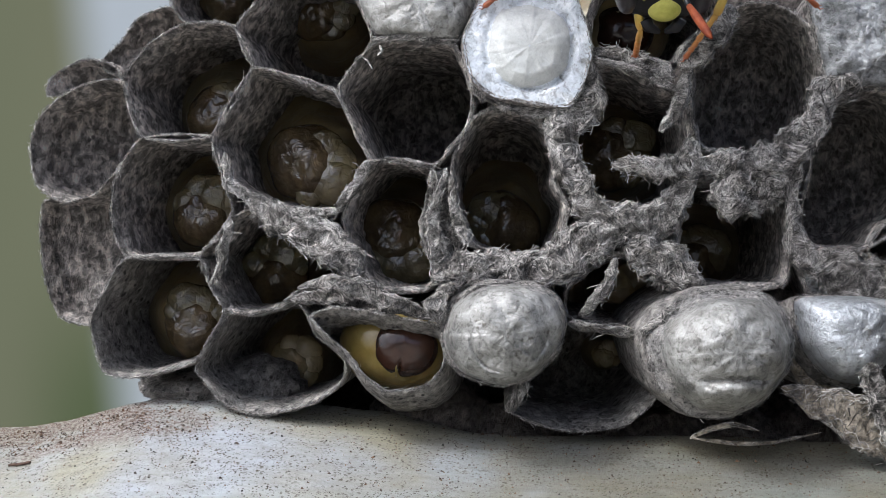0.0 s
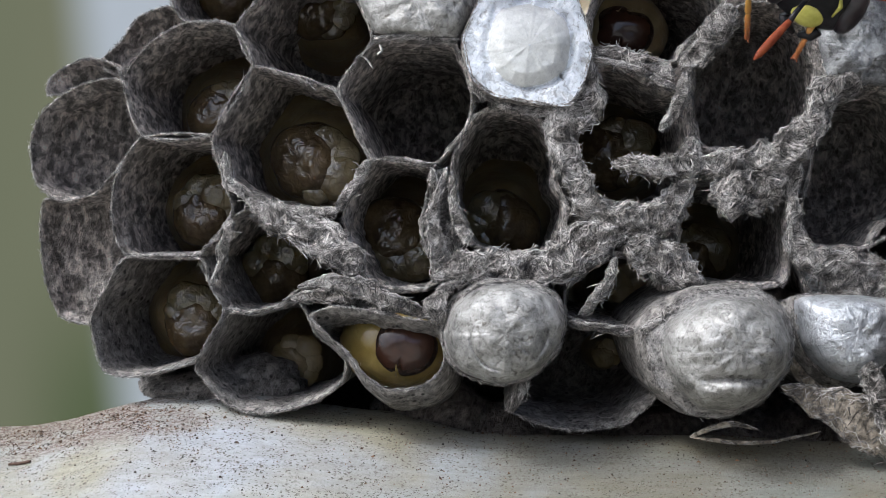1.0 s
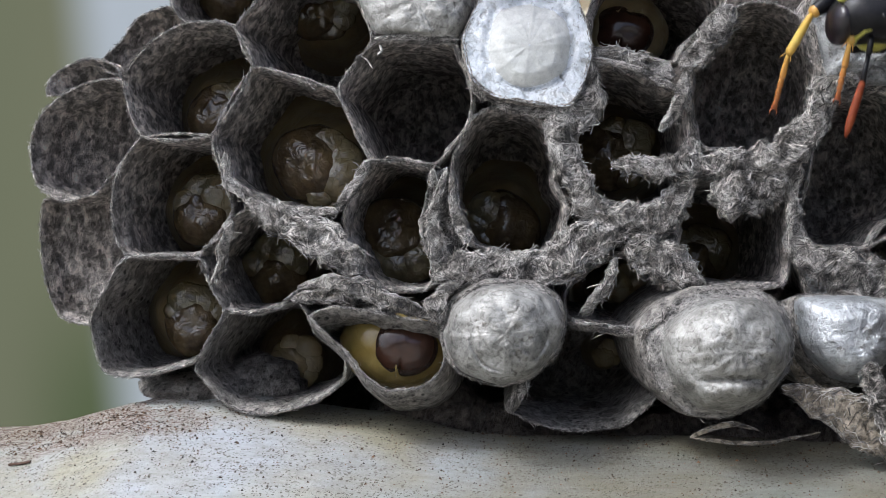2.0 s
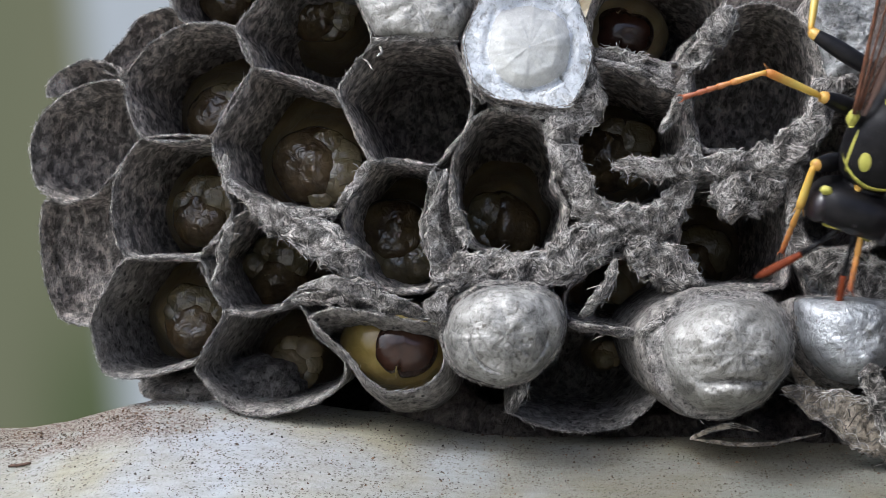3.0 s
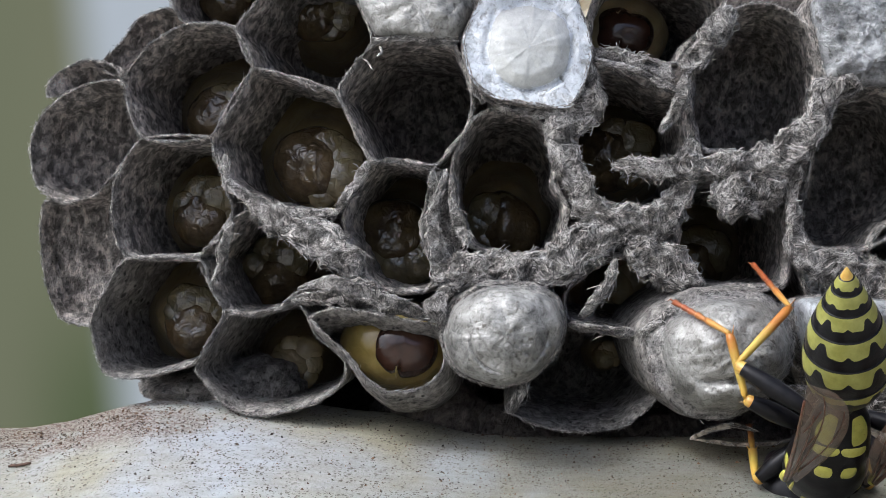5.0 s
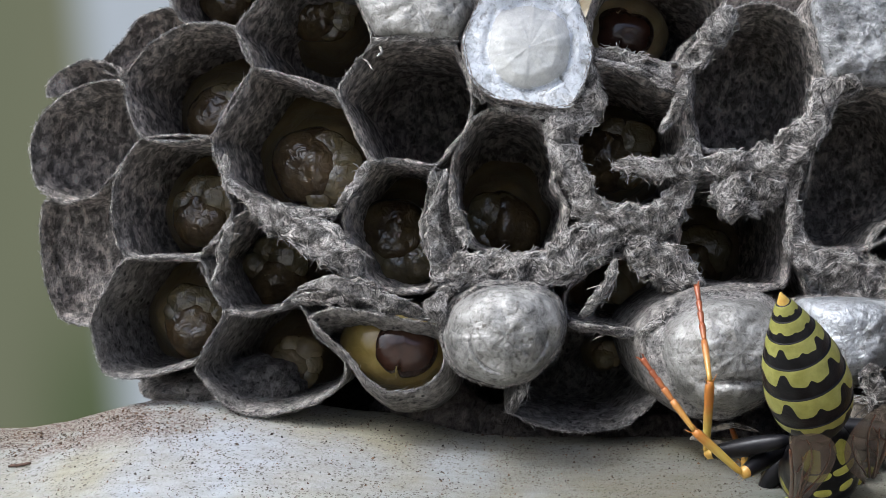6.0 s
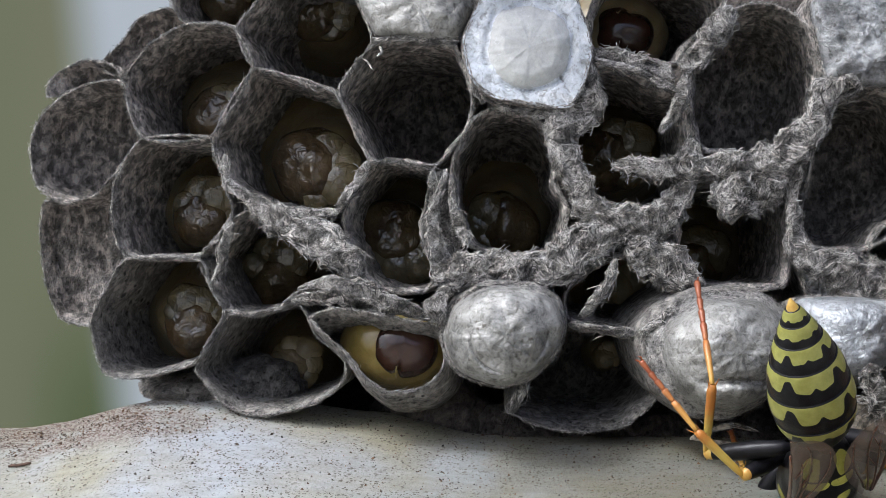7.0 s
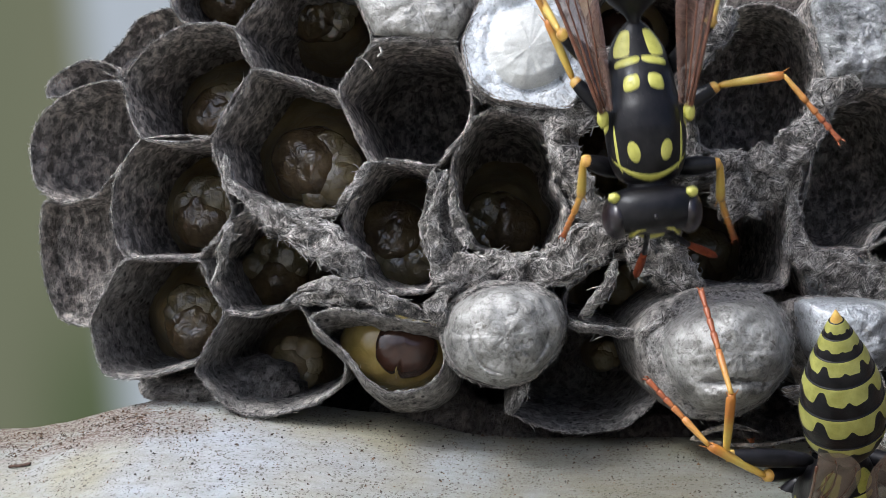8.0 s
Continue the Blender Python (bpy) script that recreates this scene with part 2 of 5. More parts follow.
def ledge_height(x, y):
    crest = -8.25 + 1.35 * smooth_step(-20, -12.2, x) - 0.75 * smooth_step(-10, 0, x) - 0.38 * smooth_step(-3, 4, x)
    brink = 4.5 - 1.9 * smooth_step(-3, 2, x) - 1.0 * smooth_step(10, 20, x)
    front = 4.5 - min(y, brink)
    z = crest - 0.20 * front - 0.012 * front * front
    behind = max(0.0, y - brink)
    rise = smooth_step(-14.8, -12.4, x) * (1 - smooth_step(-9.5, -6, x))
    away = smooth_step(-3, 2, x)
    drop = 0.12 * behind + away * (0.10 * min(behind, 3) ** 2 + 0.6 * max(0, behind - 3))
    return z - min(drop, 2.4) + 0.26 * rise * (1 - smooth_step(12, 16, y)) * behind


def build_ledge():
    xs, ys = np.linspace(-60, 60, 241), np.r_[np.linspace(-32, -12, 20), np.linspace(-11.8, 8, 110), np.linspace(8.6, 30, 28)]
    rows = []
    for y in ys:
        rows.append(np.array([(x, y, ledge_height(x, y) + 0.06 * rough((x, y, 0), 1.5) + 0.035 * rough((x, y, 3), 0.4)) for x in xs]))
    # sides and underside make it a solid board
    low = np.array((0, 0, -46.0))
    rows = [np.vstack([r[:1] * (1, 1, 0) + low, r, r[-1:] * (1, 1, 0) + low]) for r in rows]
    rows = [rows[0] * (1, 1, 0) + low] + rows + [rows[-1] * (1, 1, 0) + low]
    v, f = rows_to_mesh(rows, False)
    wide = len(rows[0])
    f.append((0, (len(rows) - 1) * wide, len(rows) * wide - 1, wide - 1))
    m, n, l, b = material("weathered_white_paint", 0.5, spec=0.4)
    vec = coords(n, l)
    blot = grain(n, l, vec, 0.13, 5.0, 0.6, 0.3)
    base = ramp(n, l, blot, (0.38, (0.42, 0.45, 0.485)), (0.5, (0.38, 0.385, 0.365)), (0.64, (0.36, 0.345, 0.26)))
    streak = ramp(n, l, grain(n, l, coords(n, l, (0.5, 2.2, 2.2)), 1.1, 5.0, 0.65), (0.42, (0.80, 0.80, 0.76)), (0.6, (1, 1, 1)))
    base = mix(n, l, 0.8, base, streak, "MULTIPLY")
    # shade below the nest, painted in with yellowish grime, deeper towards the right
    shade_grime = n.new("ShaderNodeMapRange")
    shade_grime.interpolation_type = "SMOOTHSTEP"
    shade_grime.inputs["From Min"].default_value, shade_grime.inputs["From Max"].default_value = -6.0, 12.0
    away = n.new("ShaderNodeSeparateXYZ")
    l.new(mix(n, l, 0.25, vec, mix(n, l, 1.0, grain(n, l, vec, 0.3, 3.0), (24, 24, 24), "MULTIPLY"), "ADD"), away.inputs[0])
    l.new(away.outputs["X"], shade_grime.inputs["Value"])
    base = mix(n, l, shade_grime.outputs["Result"], base, mix(n, l, 1.0, base, (0.45, 0.43, 0.345), "MULTIPLY"))
    # rusty crust, thickest on the crest near the nest's free end
    sep = n.new("ShaderNodeSeparateXYZ")
    l.new(vec, sep.inputs[0])
    where = []
    for axis, a, c in (("X", -8.0, -13.0), ("Y", -1.5, 1.2)):
        r = n.new("ShaderNodeMapRange")
        r.interpolation_type = "SMOOTHSTEP"
        r.inputs["From Min"].default_value, r.inputs["From Max"].default_value = a, c
        l.new(sep.outputs[axis], r.inputs["Value"])
        where.append(r.outputs["Result"])
    stain = mix(n, l, 1.0, where[0], where[1], "MULTIPLY")
    rust = ramp(n, l, grain(n, l, coords(n, l, (0.7, 1, 1)), 0.35, 6.0, 0.72), (0.38, (0, 0, 0)), (0.50, (1, 1, 1)))
    rust = mix(n, l, 1.0, rust, mix(n, l, stain, (0.14, 0.14, 0.14), (1, 1, 1)), "MULTIPLY")
    grit = ramp(n, l, grain(n, l, vec, 6.5, 4.0, 0.75), (0.47, (0, 0, 0)), (0.55, (1, 1, 1)))
    base = mix(n, l, mix(n, l, 0.5, rust, (0.2, 0.2, 0.2), "MULTIPLY"), base, (0.30, 0.265, 0.22))
    base = mix(n, l, mix(n, l, 1.0, rust, grit, "MULTIPLY"), base, (0.10, 0.055, 0.035))
    for size, at, lo, hi in ((2.2, 0.16, 0.44, 0.58), (4.2, 0.22, 0.40, 0.56), (7.0, 0.26, 0.42, 0.58)):
        dots = n.new("ShaderNodeTexVoronoi")
        dots.inputs["Scale"].default_value = size
        wob = mix(n, l, 0.18, vec, grain(n, l, vec, 6.0, 2.0), "ADD")
        l.new(wob, dots.inputs["Vector"])
        dense = grain(n, l, vec, 0.33 + 0.07 * size, 3.0, 0.6)
        dot = ramp(n, l, dots.outputs["Distance"], (at, (1, 1, 1)), (at + 0.06, (0, 0, 0)))
        dot = mix(n, l, 1.0, dot, ramp(n, l, dense, (lo, (0, 0, 0)), (hi, (0.9, 0.9, 0.9))), "MULTIPLY")
        base = mix(n, l, dot, base, (0.075, 0.062, 0.040))
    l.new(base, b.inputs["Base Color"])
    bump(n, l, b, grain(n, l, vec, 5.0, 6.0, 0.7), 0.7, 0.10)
    return tagged(part("ledge", (v, f), m), "white painted ledge with rusty specks, grime and painted-in nest shade", "ledge", kind="structure")


def build_backdrop():
    s = 900
    v = [(-s, 600, -s), (s, 600, -s), (s, 600, s), (-s, 600, s)]
    m = bpy.data.materials.new("glowing_garden_blur")
    m.use_nodes = True
    n, l = m.node_tree.nodes, m.node_tree.links
    n.remove(n["Principled BSDF"])
    # the card gives off its blurred colours itself, with daylight already in them
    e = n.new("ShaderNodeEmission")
    tc, sep = n.new("ShaderNodeTexCoord"), n.new("ShaderNodeSeparateXYZ")
    l.new(tc.outputs["Object"], sep.inputs[0])

    def span(socket, a, b):
        r = n.new("ShaderNodeMapRange")
        r.interpolation_type = "SMOOTHSTEP"
        r.inputs["From Min"].default_value, r.inputs["From Max"].default_value = a * MM, b * MM
        l.new(sep.outputs[socket], r.inputs["Value"])
        return r.outputs["Result"]

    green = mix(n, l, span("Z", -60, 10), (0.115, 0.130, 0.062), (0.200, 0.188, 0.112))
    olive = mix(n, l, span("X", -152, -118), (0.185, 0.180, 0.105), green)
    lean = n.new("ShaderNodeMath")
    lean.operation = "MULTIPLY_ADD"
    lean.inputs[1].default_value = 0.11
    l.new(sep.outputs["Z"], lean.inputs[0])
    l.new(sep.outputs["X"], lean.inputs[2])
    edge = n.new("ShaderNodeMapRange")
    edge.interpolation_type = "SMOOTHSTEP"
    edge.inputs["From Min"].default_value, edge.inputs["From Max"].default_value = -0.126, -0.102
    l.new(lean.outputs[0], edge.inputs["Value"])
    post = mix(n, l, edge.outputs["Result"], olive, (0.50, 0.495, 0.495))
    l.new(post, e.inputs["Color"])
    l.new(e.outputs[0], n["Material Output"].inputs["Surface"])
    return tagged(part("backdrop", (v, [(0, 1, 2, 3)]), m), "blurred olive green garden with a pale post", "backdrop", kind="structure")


def build_ground():
    """Added far below, out of sight: a pale sheet that throws daylight back up."""
    s = 40000
    v = [(-s, -s, -1200), (s, -s, -1200), (s, s, -1200), (-s, s, -1200)]
    m, n, l, b = material("pale_bounce", 0.95)
    l.new(ramp(n, l, grain(n, l, coords(n, l, (0.001,) * 3), 6.0, 6.0), (0.3, (0.27, 0.255, 0.21)), (0.7, (0.47, 0.45, 0.39))), b.inputs["Base Color"])
    return tagged(part("ground", (v, [(0, 1, 2, 3)]), m), "added pale reflector far below the ledge, out of view", "ground", kind="structure")


build_ledge()
build_backdrop()
build_ground()


def build_grit():
    """Crumbs of chewed wood and dirt on the ledge, densest on the crest by the nest's free end."""
    v, f = [], []
    while len(v) < 4 * 3600:
        x = random.uniform(-21, 22)
        y = random.triangular(-9, 4.4, 2.5)
        near = smooth_step(-6, -14, x) * smooth_step(-2.5, 1.5, y)
        if random.random() > 0.09 + 1.1 * near * (0.4 + rough((x, y, 0), 1.6, 4.0)) + 0.3 * max(0, rough((x, y, 0), 1.0, 9.0)):
            continue
        r = random.uniform(0.020, 0.058) * (1.7 if random.random() < 0.10 else 1)
        c = np.array((x, y, ledge_height(x, y) + 0.06 * rough((x, y, 0), 1.5) + 0.3 * r))
        t = len(v)
        a0, flat = random.uniform(0, 6.28), random.uniform(0.5, 1.0)
        for k in range(3):
            a = a0 + 2.094 * k + random.uniform(-0.4, 0.4)
            v.append(c + r * np.array((math.cos(a) * random.uniform(0.7, 1.6), math.sin(a) * random.uniform(0.7, 1.5), -0.5)))
        v.append(c + r * np.array((random.uniform(-0.4, 0.4), random.uniform(-0.4, 0.4), flat)))
        f += [(t, t + 1, t + 3), (t + 1, t + 2, t + 3), (t + 2, t, t + 3), (t + 2, t + 1, t)]
    m = felt("ledge_grit", (0.018, 0.013, 0.010), (0.17, 0.10, 0.055), 0.9)
    tagged(part("grit", (v, f), m, smooth=False), "dark brown crumbs of grit scattered on the white ledge", "grit", kind="stuff")


build_grit()


def build_twig():
    x0, y = -19.1, -0.6
    pts = [(x0 + 1.0 * k / 8, y - 0.05 * k / 8, ledge_height(x0 + k / 8, y) + 0.06 + 0.012 * math.sin(k)) for k in range(9)]
    m, n, l, b = material("dry_twig", 0.8)
    l.new(ramp(n, l, grain(n, l, coords(n, l), 4.0), (0.3, (0.05, 0.03, 0.02)), (0.7, (0.16, 0.09, 0.06))), b.inputs["Base Color"])
    tagged(part("twig", tube(pts, [0.05, 0.07, 0.065, 0.07, 0.06, 0.07, 0.065, 0.07, 0.05], 8), m), "short dry brown twig lying on the white ledge", "twig")


build_twig()

# ---------------------------------------------------------------- the nest
nest = tagged(new("wasp_nest"), "grey paper wasp nest of open and silk-capped cells on a ledge", "nest")
SIDES = 120
CELLS = {}


def cell(corners, dy, inset, depth, axis, taper, mat=None, rim=1.0):
    """A paper tube: a rounded many-sided mouth, walls that run back, a rounded floor, and a fibrous lip."""
    line = resample(closed_curve(pairs(corners), 8), SIDES)
    seed = len(CELLS) * 3.17
    mid = line.mean(0)
    y0 = np.array([face(x, z) + dy for x, z in line])
    for i, (x, z) in enumerate(line):
        y0[i] += 0.22 * rough((x, 0, z), 1.1, 0.7) + 0.07 * rough((x, 0, z), 0.25, seed)
    tilt = np.array((max(0.0, 5 - mid[0]) * 0.012, -0.007 * mid[1]))
    inward = mid - line
    inward /= np.linalg.norm(inward, axis=1, keepdims=True)
    inner, outer = [], []
    back = y0.mean() + depth
    for k in range(41):
        s = (k / 40) ** 1.35
        shrink = 1 - (1 - taper) * s - (0.5 * max(0, s - 0.86) / 0.14 * 0.35 if s > 0.86 else 0)
        ring_i, ring_o = [], []
        for i in range(SIDES):
            y = y0[i] + (back - y0[i]) * s
            d = y - y0[i]
            shift = np.array(axis) * 3 * (1 - math.exp(-d / 3)) + tilt * d
            thick = inset * (0.55 + 0.75 * min(1, d / 0.5))
            p = mid + (line[i] + inward[i] * thick - mid) * shrink + shift
            crease = 0.20 * rough((p[0], y * 0.5, p[1]), 1.0, seed) + 0.10 * rough((p[0], y * 0.7, p[1]), 0.36, seed) + 0.05 * rough((p[0], y, p[1]), 0.15, seed)
            p = p + inward[i] * crease * min(1, d / 0.6)
            ring_i.append((p[0], y, p[1]))
            q = mid + (line[i] + inward[i] * (0.02 - 0.11 * min(1, d / 0.6)) - mid) * shrink + shift - inward[i] * 0.05 * rough((p[0], y, p[1]), 0.5, seed) * min(1, d)
            ring_o.append((q[0], y + (0.05 if k == 0 else 0), q[1]))
        inner.append(np.array(ring_i))
        outer.append(np.array(ring_o))
    skin_rows = outer[::-2] + inner
    floor_mid = inner[-1].mean(0) + np.array((0, 0.8, 0))
    for t in (0.7, 0.4, 0.12):
        skin_rows.append(floor_mid + (inner[-1] - floor_mid) * t)
    ob = part("brood_cell", rows_to_mesh(skin_rows, True, True), mat or PAPER, nest)
    # the lip: loose fibres laid along the edge
    count = int(640 * rim)
    i = np.random.randint(0, SIDES, count)
    u = np.random.rand(count, 1)
    along = np.roll(line, -1, axis=0)[i] - line[i]
    p = line[i] + along * u + inward[i] * np.random.uniform(-0.03, inset * 0.75, (count, 1))
    base = np.stack([p[:, 0], y0[i] - np.random.uniform(-0.08, 0.06, count), p[:, 1]], 1)
    along /= np.linalg.norm(along, axis=1, keepdims=True)
    along *= np.random.choice([-1, 1], (count, 1))
    way = np.stack([along[:, 0], np.zeros(count), along[:, 1]], 1) + np.random.normal(0, 0.24, (count, 3)) * (1, 0.6, 1)
    part("lip", strands(base, way, np.random.gamma(1.5, 0.05, count) + 0.08, np.random.uniform(0.009, 0.022, count), 0.6), FELT, ob, "frayed pale fibre lip")["kind"] = "stuff"
    return {"ob": ob, "tilt": tilt, "axis": np.array(axis), "line": line, "mid": mid, "y": y0, "inset": inset}


def cap(c, mat, height, ring=0.0, squash=1.0, wrinkle=0.12, label="", inner=1.0, crease=0.0, shift=(0, 0), fold=0.0):
    """A silk lid over a cell's mouth: a dome of that height. ring: a flat rim stays round the dome. inner: the paper wall climbs that
    far in first. crease: a fold under the dome's middle. shift: the dome's top lies that far off the cell's middle.
    fold: a loose pleat that runs round the foot of the dome."""
    rows, index = [], []
    line, mid, seed = c["line"], c["mid"], c["y"].mean() * 7 + height
    radius = np.linalg.norm(line - mid, axis=1).mean()
    steps = 60
    for k in range(steps):
        r = 1 - k / (steps - 1) * 0.985
        row = []
        for i, (x, z) in enumerate(line):
            bead = ring * (1 + 0.10 * rough((x - mid[0], 0, z - mid[1]), 2.2, seed)) if ring else 0
            spoke = np.array((x, z)) - mid
            far = np.linalg.norm(spoke)
            spoke = spoke / far * (far + (radius - far) * smooth_step(1.0, 0.55, r))
            p = mid + spoke * (1.0 if ring else 0.985) * r + np.array(shift) * smooth_step(1.0, 0.5, r)
            if ring:
                h = 0.25 * (1 - r) + height * smooth_step(0, 0.26, bead - r) * (0.55 + 0.45 * math.sqrt(max(0, 1 - (r / bead) ** 2)))
                h -= 0.3 * math.exp(-((r - bead - 0.02) / 0.06) ** 2) * (0.7 + 0.8 * rough((x, 0, z), 1.0, seed))
            else:
                u = min(1, r / inner)
                h = height * (0.28 * smooth_step(1.0, inner, r) if inner < 1 else 0) + height * (0.72 if inner < 1 else 1) * (1 - u ** (2.3 * squash)) ** 0.62
                if inner < 1:
                    left = smooth_step(0.4, -0.5, spoke[0] / far)
                    h -= 0.10 * math.exp(-((r - inner) / 0.03) ** 2) + 0.34 * left * smooth_step(inner - 0.015, inner + 0.02, r) * smooth_step(1.0, inner + 0.03, r)
            if fold:
                low = smooth_step(0.5, -0.2, spoke[1] / far) * max(0, 0.3 + 1.6 * rough((spoke[0], 0, spoke[1]), 1.1, seed))
                at = 0.70 + 0.07 * spoke[0] / far + 0.04 * rough((spoke[0], 2, spoke[1]), 1.0, seed)
                h += fold * low * (math.exp(-((r - at - 0.05) / 0.045) ** 2) - 1.3 * math.exp(-((r - at + 0.02) / 0.022) ** 2))
            if crease:
                below = p[1] - mid[1] - shift[1] + 0.40 * radius + 0.03 * rough((p[0], 0, 3), 1.2, seed)
                across = math.exp(-((p[0] - mid[0] - shift[0] + 0.25) / (0.50 * radius)) ** 4)
                h += across * crease * (0.55 * math.exp(-((below + 0.50) / 0.34) ** 2) - math.exp(-abs(below) / 0.17))
            y = c["y"][i] * r + c["y"].mean() * (1 - r) - h
            q = (p[0], y, p[1])
            w = wrinkle * (0.6 if ring and r < ring else 1) * (rough(q, 0.9, seed) + 0.5 * rough((q[0], q[1], q[2] * 1.6), 0.45, seed) + 0.08 * rough(q, 0.15, seed)) * min(1, 4 * (1 - r) + 0.25) * min(1, 0.15 + 2.5 * r)
            row.append((q[0] + w * 0.4, y - w, q[2] + w * 0.3))
            if k < steps - 1:
                index.append(1 if r > inner + 0.05 * rough((x, 0, z), 1.2, 3.0) + 0.03 * rough((x, 0, z), 0.3, 1.0) else 2 if ring and r < bead - 0.02 else 0)
        rows.append(np.array(row))
    v, f = rows_to_mesh(rows, True, True)
    ob = part("cap", (v, f, index + [0]), [mat, COLLAR, SILK_CREAM], c["ob"], label)
    # loose silk that clings to the dome
    pts = np.vstack(rows[3:50])
    count = 110
    j = np.random.randint(0, len(pts), count)
    way = np.random.normal(size=(count, 3)) * (1, 0.15, 1)
    part("silk_fuzz", strands(pts[j] + (0, 0.004, 0), way, np.random.uniform(0.12, 0.4, count), np.random.uniform(0.003, 0.006, count), 0.9), mat, ob)["kind"] = "stuff"


def ridge(path, widths, dy, fray, thick, mat=None):
    """A mat of chewed fibre along a line: a lumpy strip with a frayed edge."""
    p = np.array(pairs(path))
    w = np.array([float(t) for t in widths.split()])
    fine = resample(p, 100, False)
    d = np.linspace(0, 1, 100)
    width = 1.06 * np.interp(d, np.linspace(0, 1, len(w)), w)
    for _ in range(12):
        fine[1:-1] = 0.25 * fine[:-2] + 0.5 * fine[1:-1] + 0.25 * fine[2:]
    t = np.gradient(fine, axis=0)
    t /= np.linalg.norm(t, axis=1, keepdims=True)
    nrm = np.stack([-t[:, 1], t[:, 0]], 1)
    seed, calm = p[0, 0] * 0.37, 0.3 if fray < 0.26 else 1.0
    run = np.r_[0, np.cumsum(np.linalg.norm(np.diff(fine, axis=0), axis=1))]
    rows = []
    for k in range(100):
        ends = math.sqrt(max(0.02, 1 - abs(2 * d[k] - 1) ** 8))
        ring = []
        for i in range(44):
            a = 2 * math.pi * i / 44
            s = math.cos(a)
            s = np.sign(s) * abs(s) ** 0.7
            at = (fine[k, 0], 3 * np.sign(s), fine[k, 1])
            edge = 0.90 + 0.30 * rough(at, 0.9, seed) + calm * (0.40 * rough(at, 0.45, seed) + 0.38 * rough(at, 0.13, seed)) * abs(s) ** 5
            q = fine[k] + nrm[k] * s * 0.5 * width[k] * edge * ends
            y = face(*fine[k]) + dy + 0.25 - (0.7 if math.sin(a) > 0 else 1.4) * thick * math.sin(a) * (0.75 + 0.2 * width[k]) * ends
            u, across = run[k], s * 0.5 * width[k]
            meander = across + 0.25 * rough((q[0], 4, q[1]), 0.8, seed)
            y -= calm * 0.36 * (0.5 - abs(noise.noise(Vector((u / 1.5, meander / 0.22, seed))))) + calm * 0.26 * (0.5 - abs(noise.noise(Vector((u / 0.9, meander / 0.11, seed + 5)))))
            y += calm * (0.34 * rough((q[0], 0, q[1]), 0.9, seed) + 0.07 * rough((q[0], 1, q[1]), 0.22, seed))
            ring.append((q[0], y, q[1]))
        rows.append(np.array(ring))
    ob = part("paper_mat", rows_to_mesh(rows, True), mat or MAT, nest)
    # fibres that lie on the mat and follow its run, some of them loose at the edge
    grid = np.array(rows)
    area = float(width.mean() * run[-1])
    count = int((525 if calm == 1 else 160) * area * min(1, fray)) + 8
    k0, i0 = np.random.uniform(2, 97, count), np.random.uniform(-3, 25, count)
    turn = np.random.normal(0, 0.40, count) + 1.2 * np.array([rough((a * run[-1] / 100, b * 0.1, 0), 0.8, seed) for a, b in zip(k0, i0)])
    length = np.random.gamma(2.2, 0.10, count) + 0.14
    stout = np.random.rand(count) < 0.22
    length[stout] += 0.16
    flip = np.random.choice([-1, 1], count)
    pts = []
    for s in (0.0, 0.33, 0.67, 1.0):
        bow = 0.6 * np.sin(4 * s + k0) + 1.0 * np.sin(6 * s + 11 * i0)
        kk = np.clip(k0 + flip * s * length * np.cos(turn) * 99 / run[-1], 0, 98.99)
        ii = i0 + (flip * s * length * np.sin(turn) + 0.06 * bow) * 22 / np.maximum(0.35, np.interp(kk / 99, d, width))
        k1, i1 = kk.astype(int), np.floor(ii).astype(int)
        fk, fi = (kk - k1)[:, None], (ii - i1)[:, None]
        p = (grid[k1, i1 % 44] * (1 - fi) + grid[k1, (i1 + 1) % 44] * fi) * (1 - fk) + (grid[k1 + 1, i1 % 44] * (1 - fi) + grid[k1 + 1, (i1 + 1) % 44] * fi) * fk
        pts.append(p - np.array((0, 1.0, 0)) * (0.012 + 0.05 * np.random.rand(count, 1) * (s in (0.0, 1.0))))
    pts = np.stack(pts, 1)
    loose = np.random.rand(count) < (0.10 + 0.20 * stout) * min(fray, 2.0)
    stray = np.random.normal(0, 0.11, (count, 3)) * (1, 0.5, 1) * loose[:, None]
    pts[:, 2] += 0.35 * stray
    pts[:, 3] += stray
    # the fringe hangs out over both edges
    fringe = (np.random.rand(count) < 0.30 * min(1.0, fray)) & ((np.abs(i0) < 2.2) | (np.abs(i0 - 22) < 2.2))
    out = np.where(np.abs(i0) < 5, 1, -1)[:, None] * nrm[np.clip(k0, 0, 99).astype(int)] * np.random.gamma(1.6, 0.055, (count, 1)) * fringe[:, None]
    sag = np.random.uniform(0.0, 0.22, count) * fringe
    for k, s in ((1, 0.25), (2, 0.65), (3, 1.0)):
        pts[:, k, 0] += out[:, 0] * s + 0.07 * fringe * np.sin(5 * s + 9 * k0)
        pts[:, k, 2] += out[:, 1] * s - sag * s * s
    part("fuzz", threads(pts, np.random.uniform(0.009, 0.021, count) * (1 + 0.9 * stout)), FELT, ob)["kind"] = "stuff"


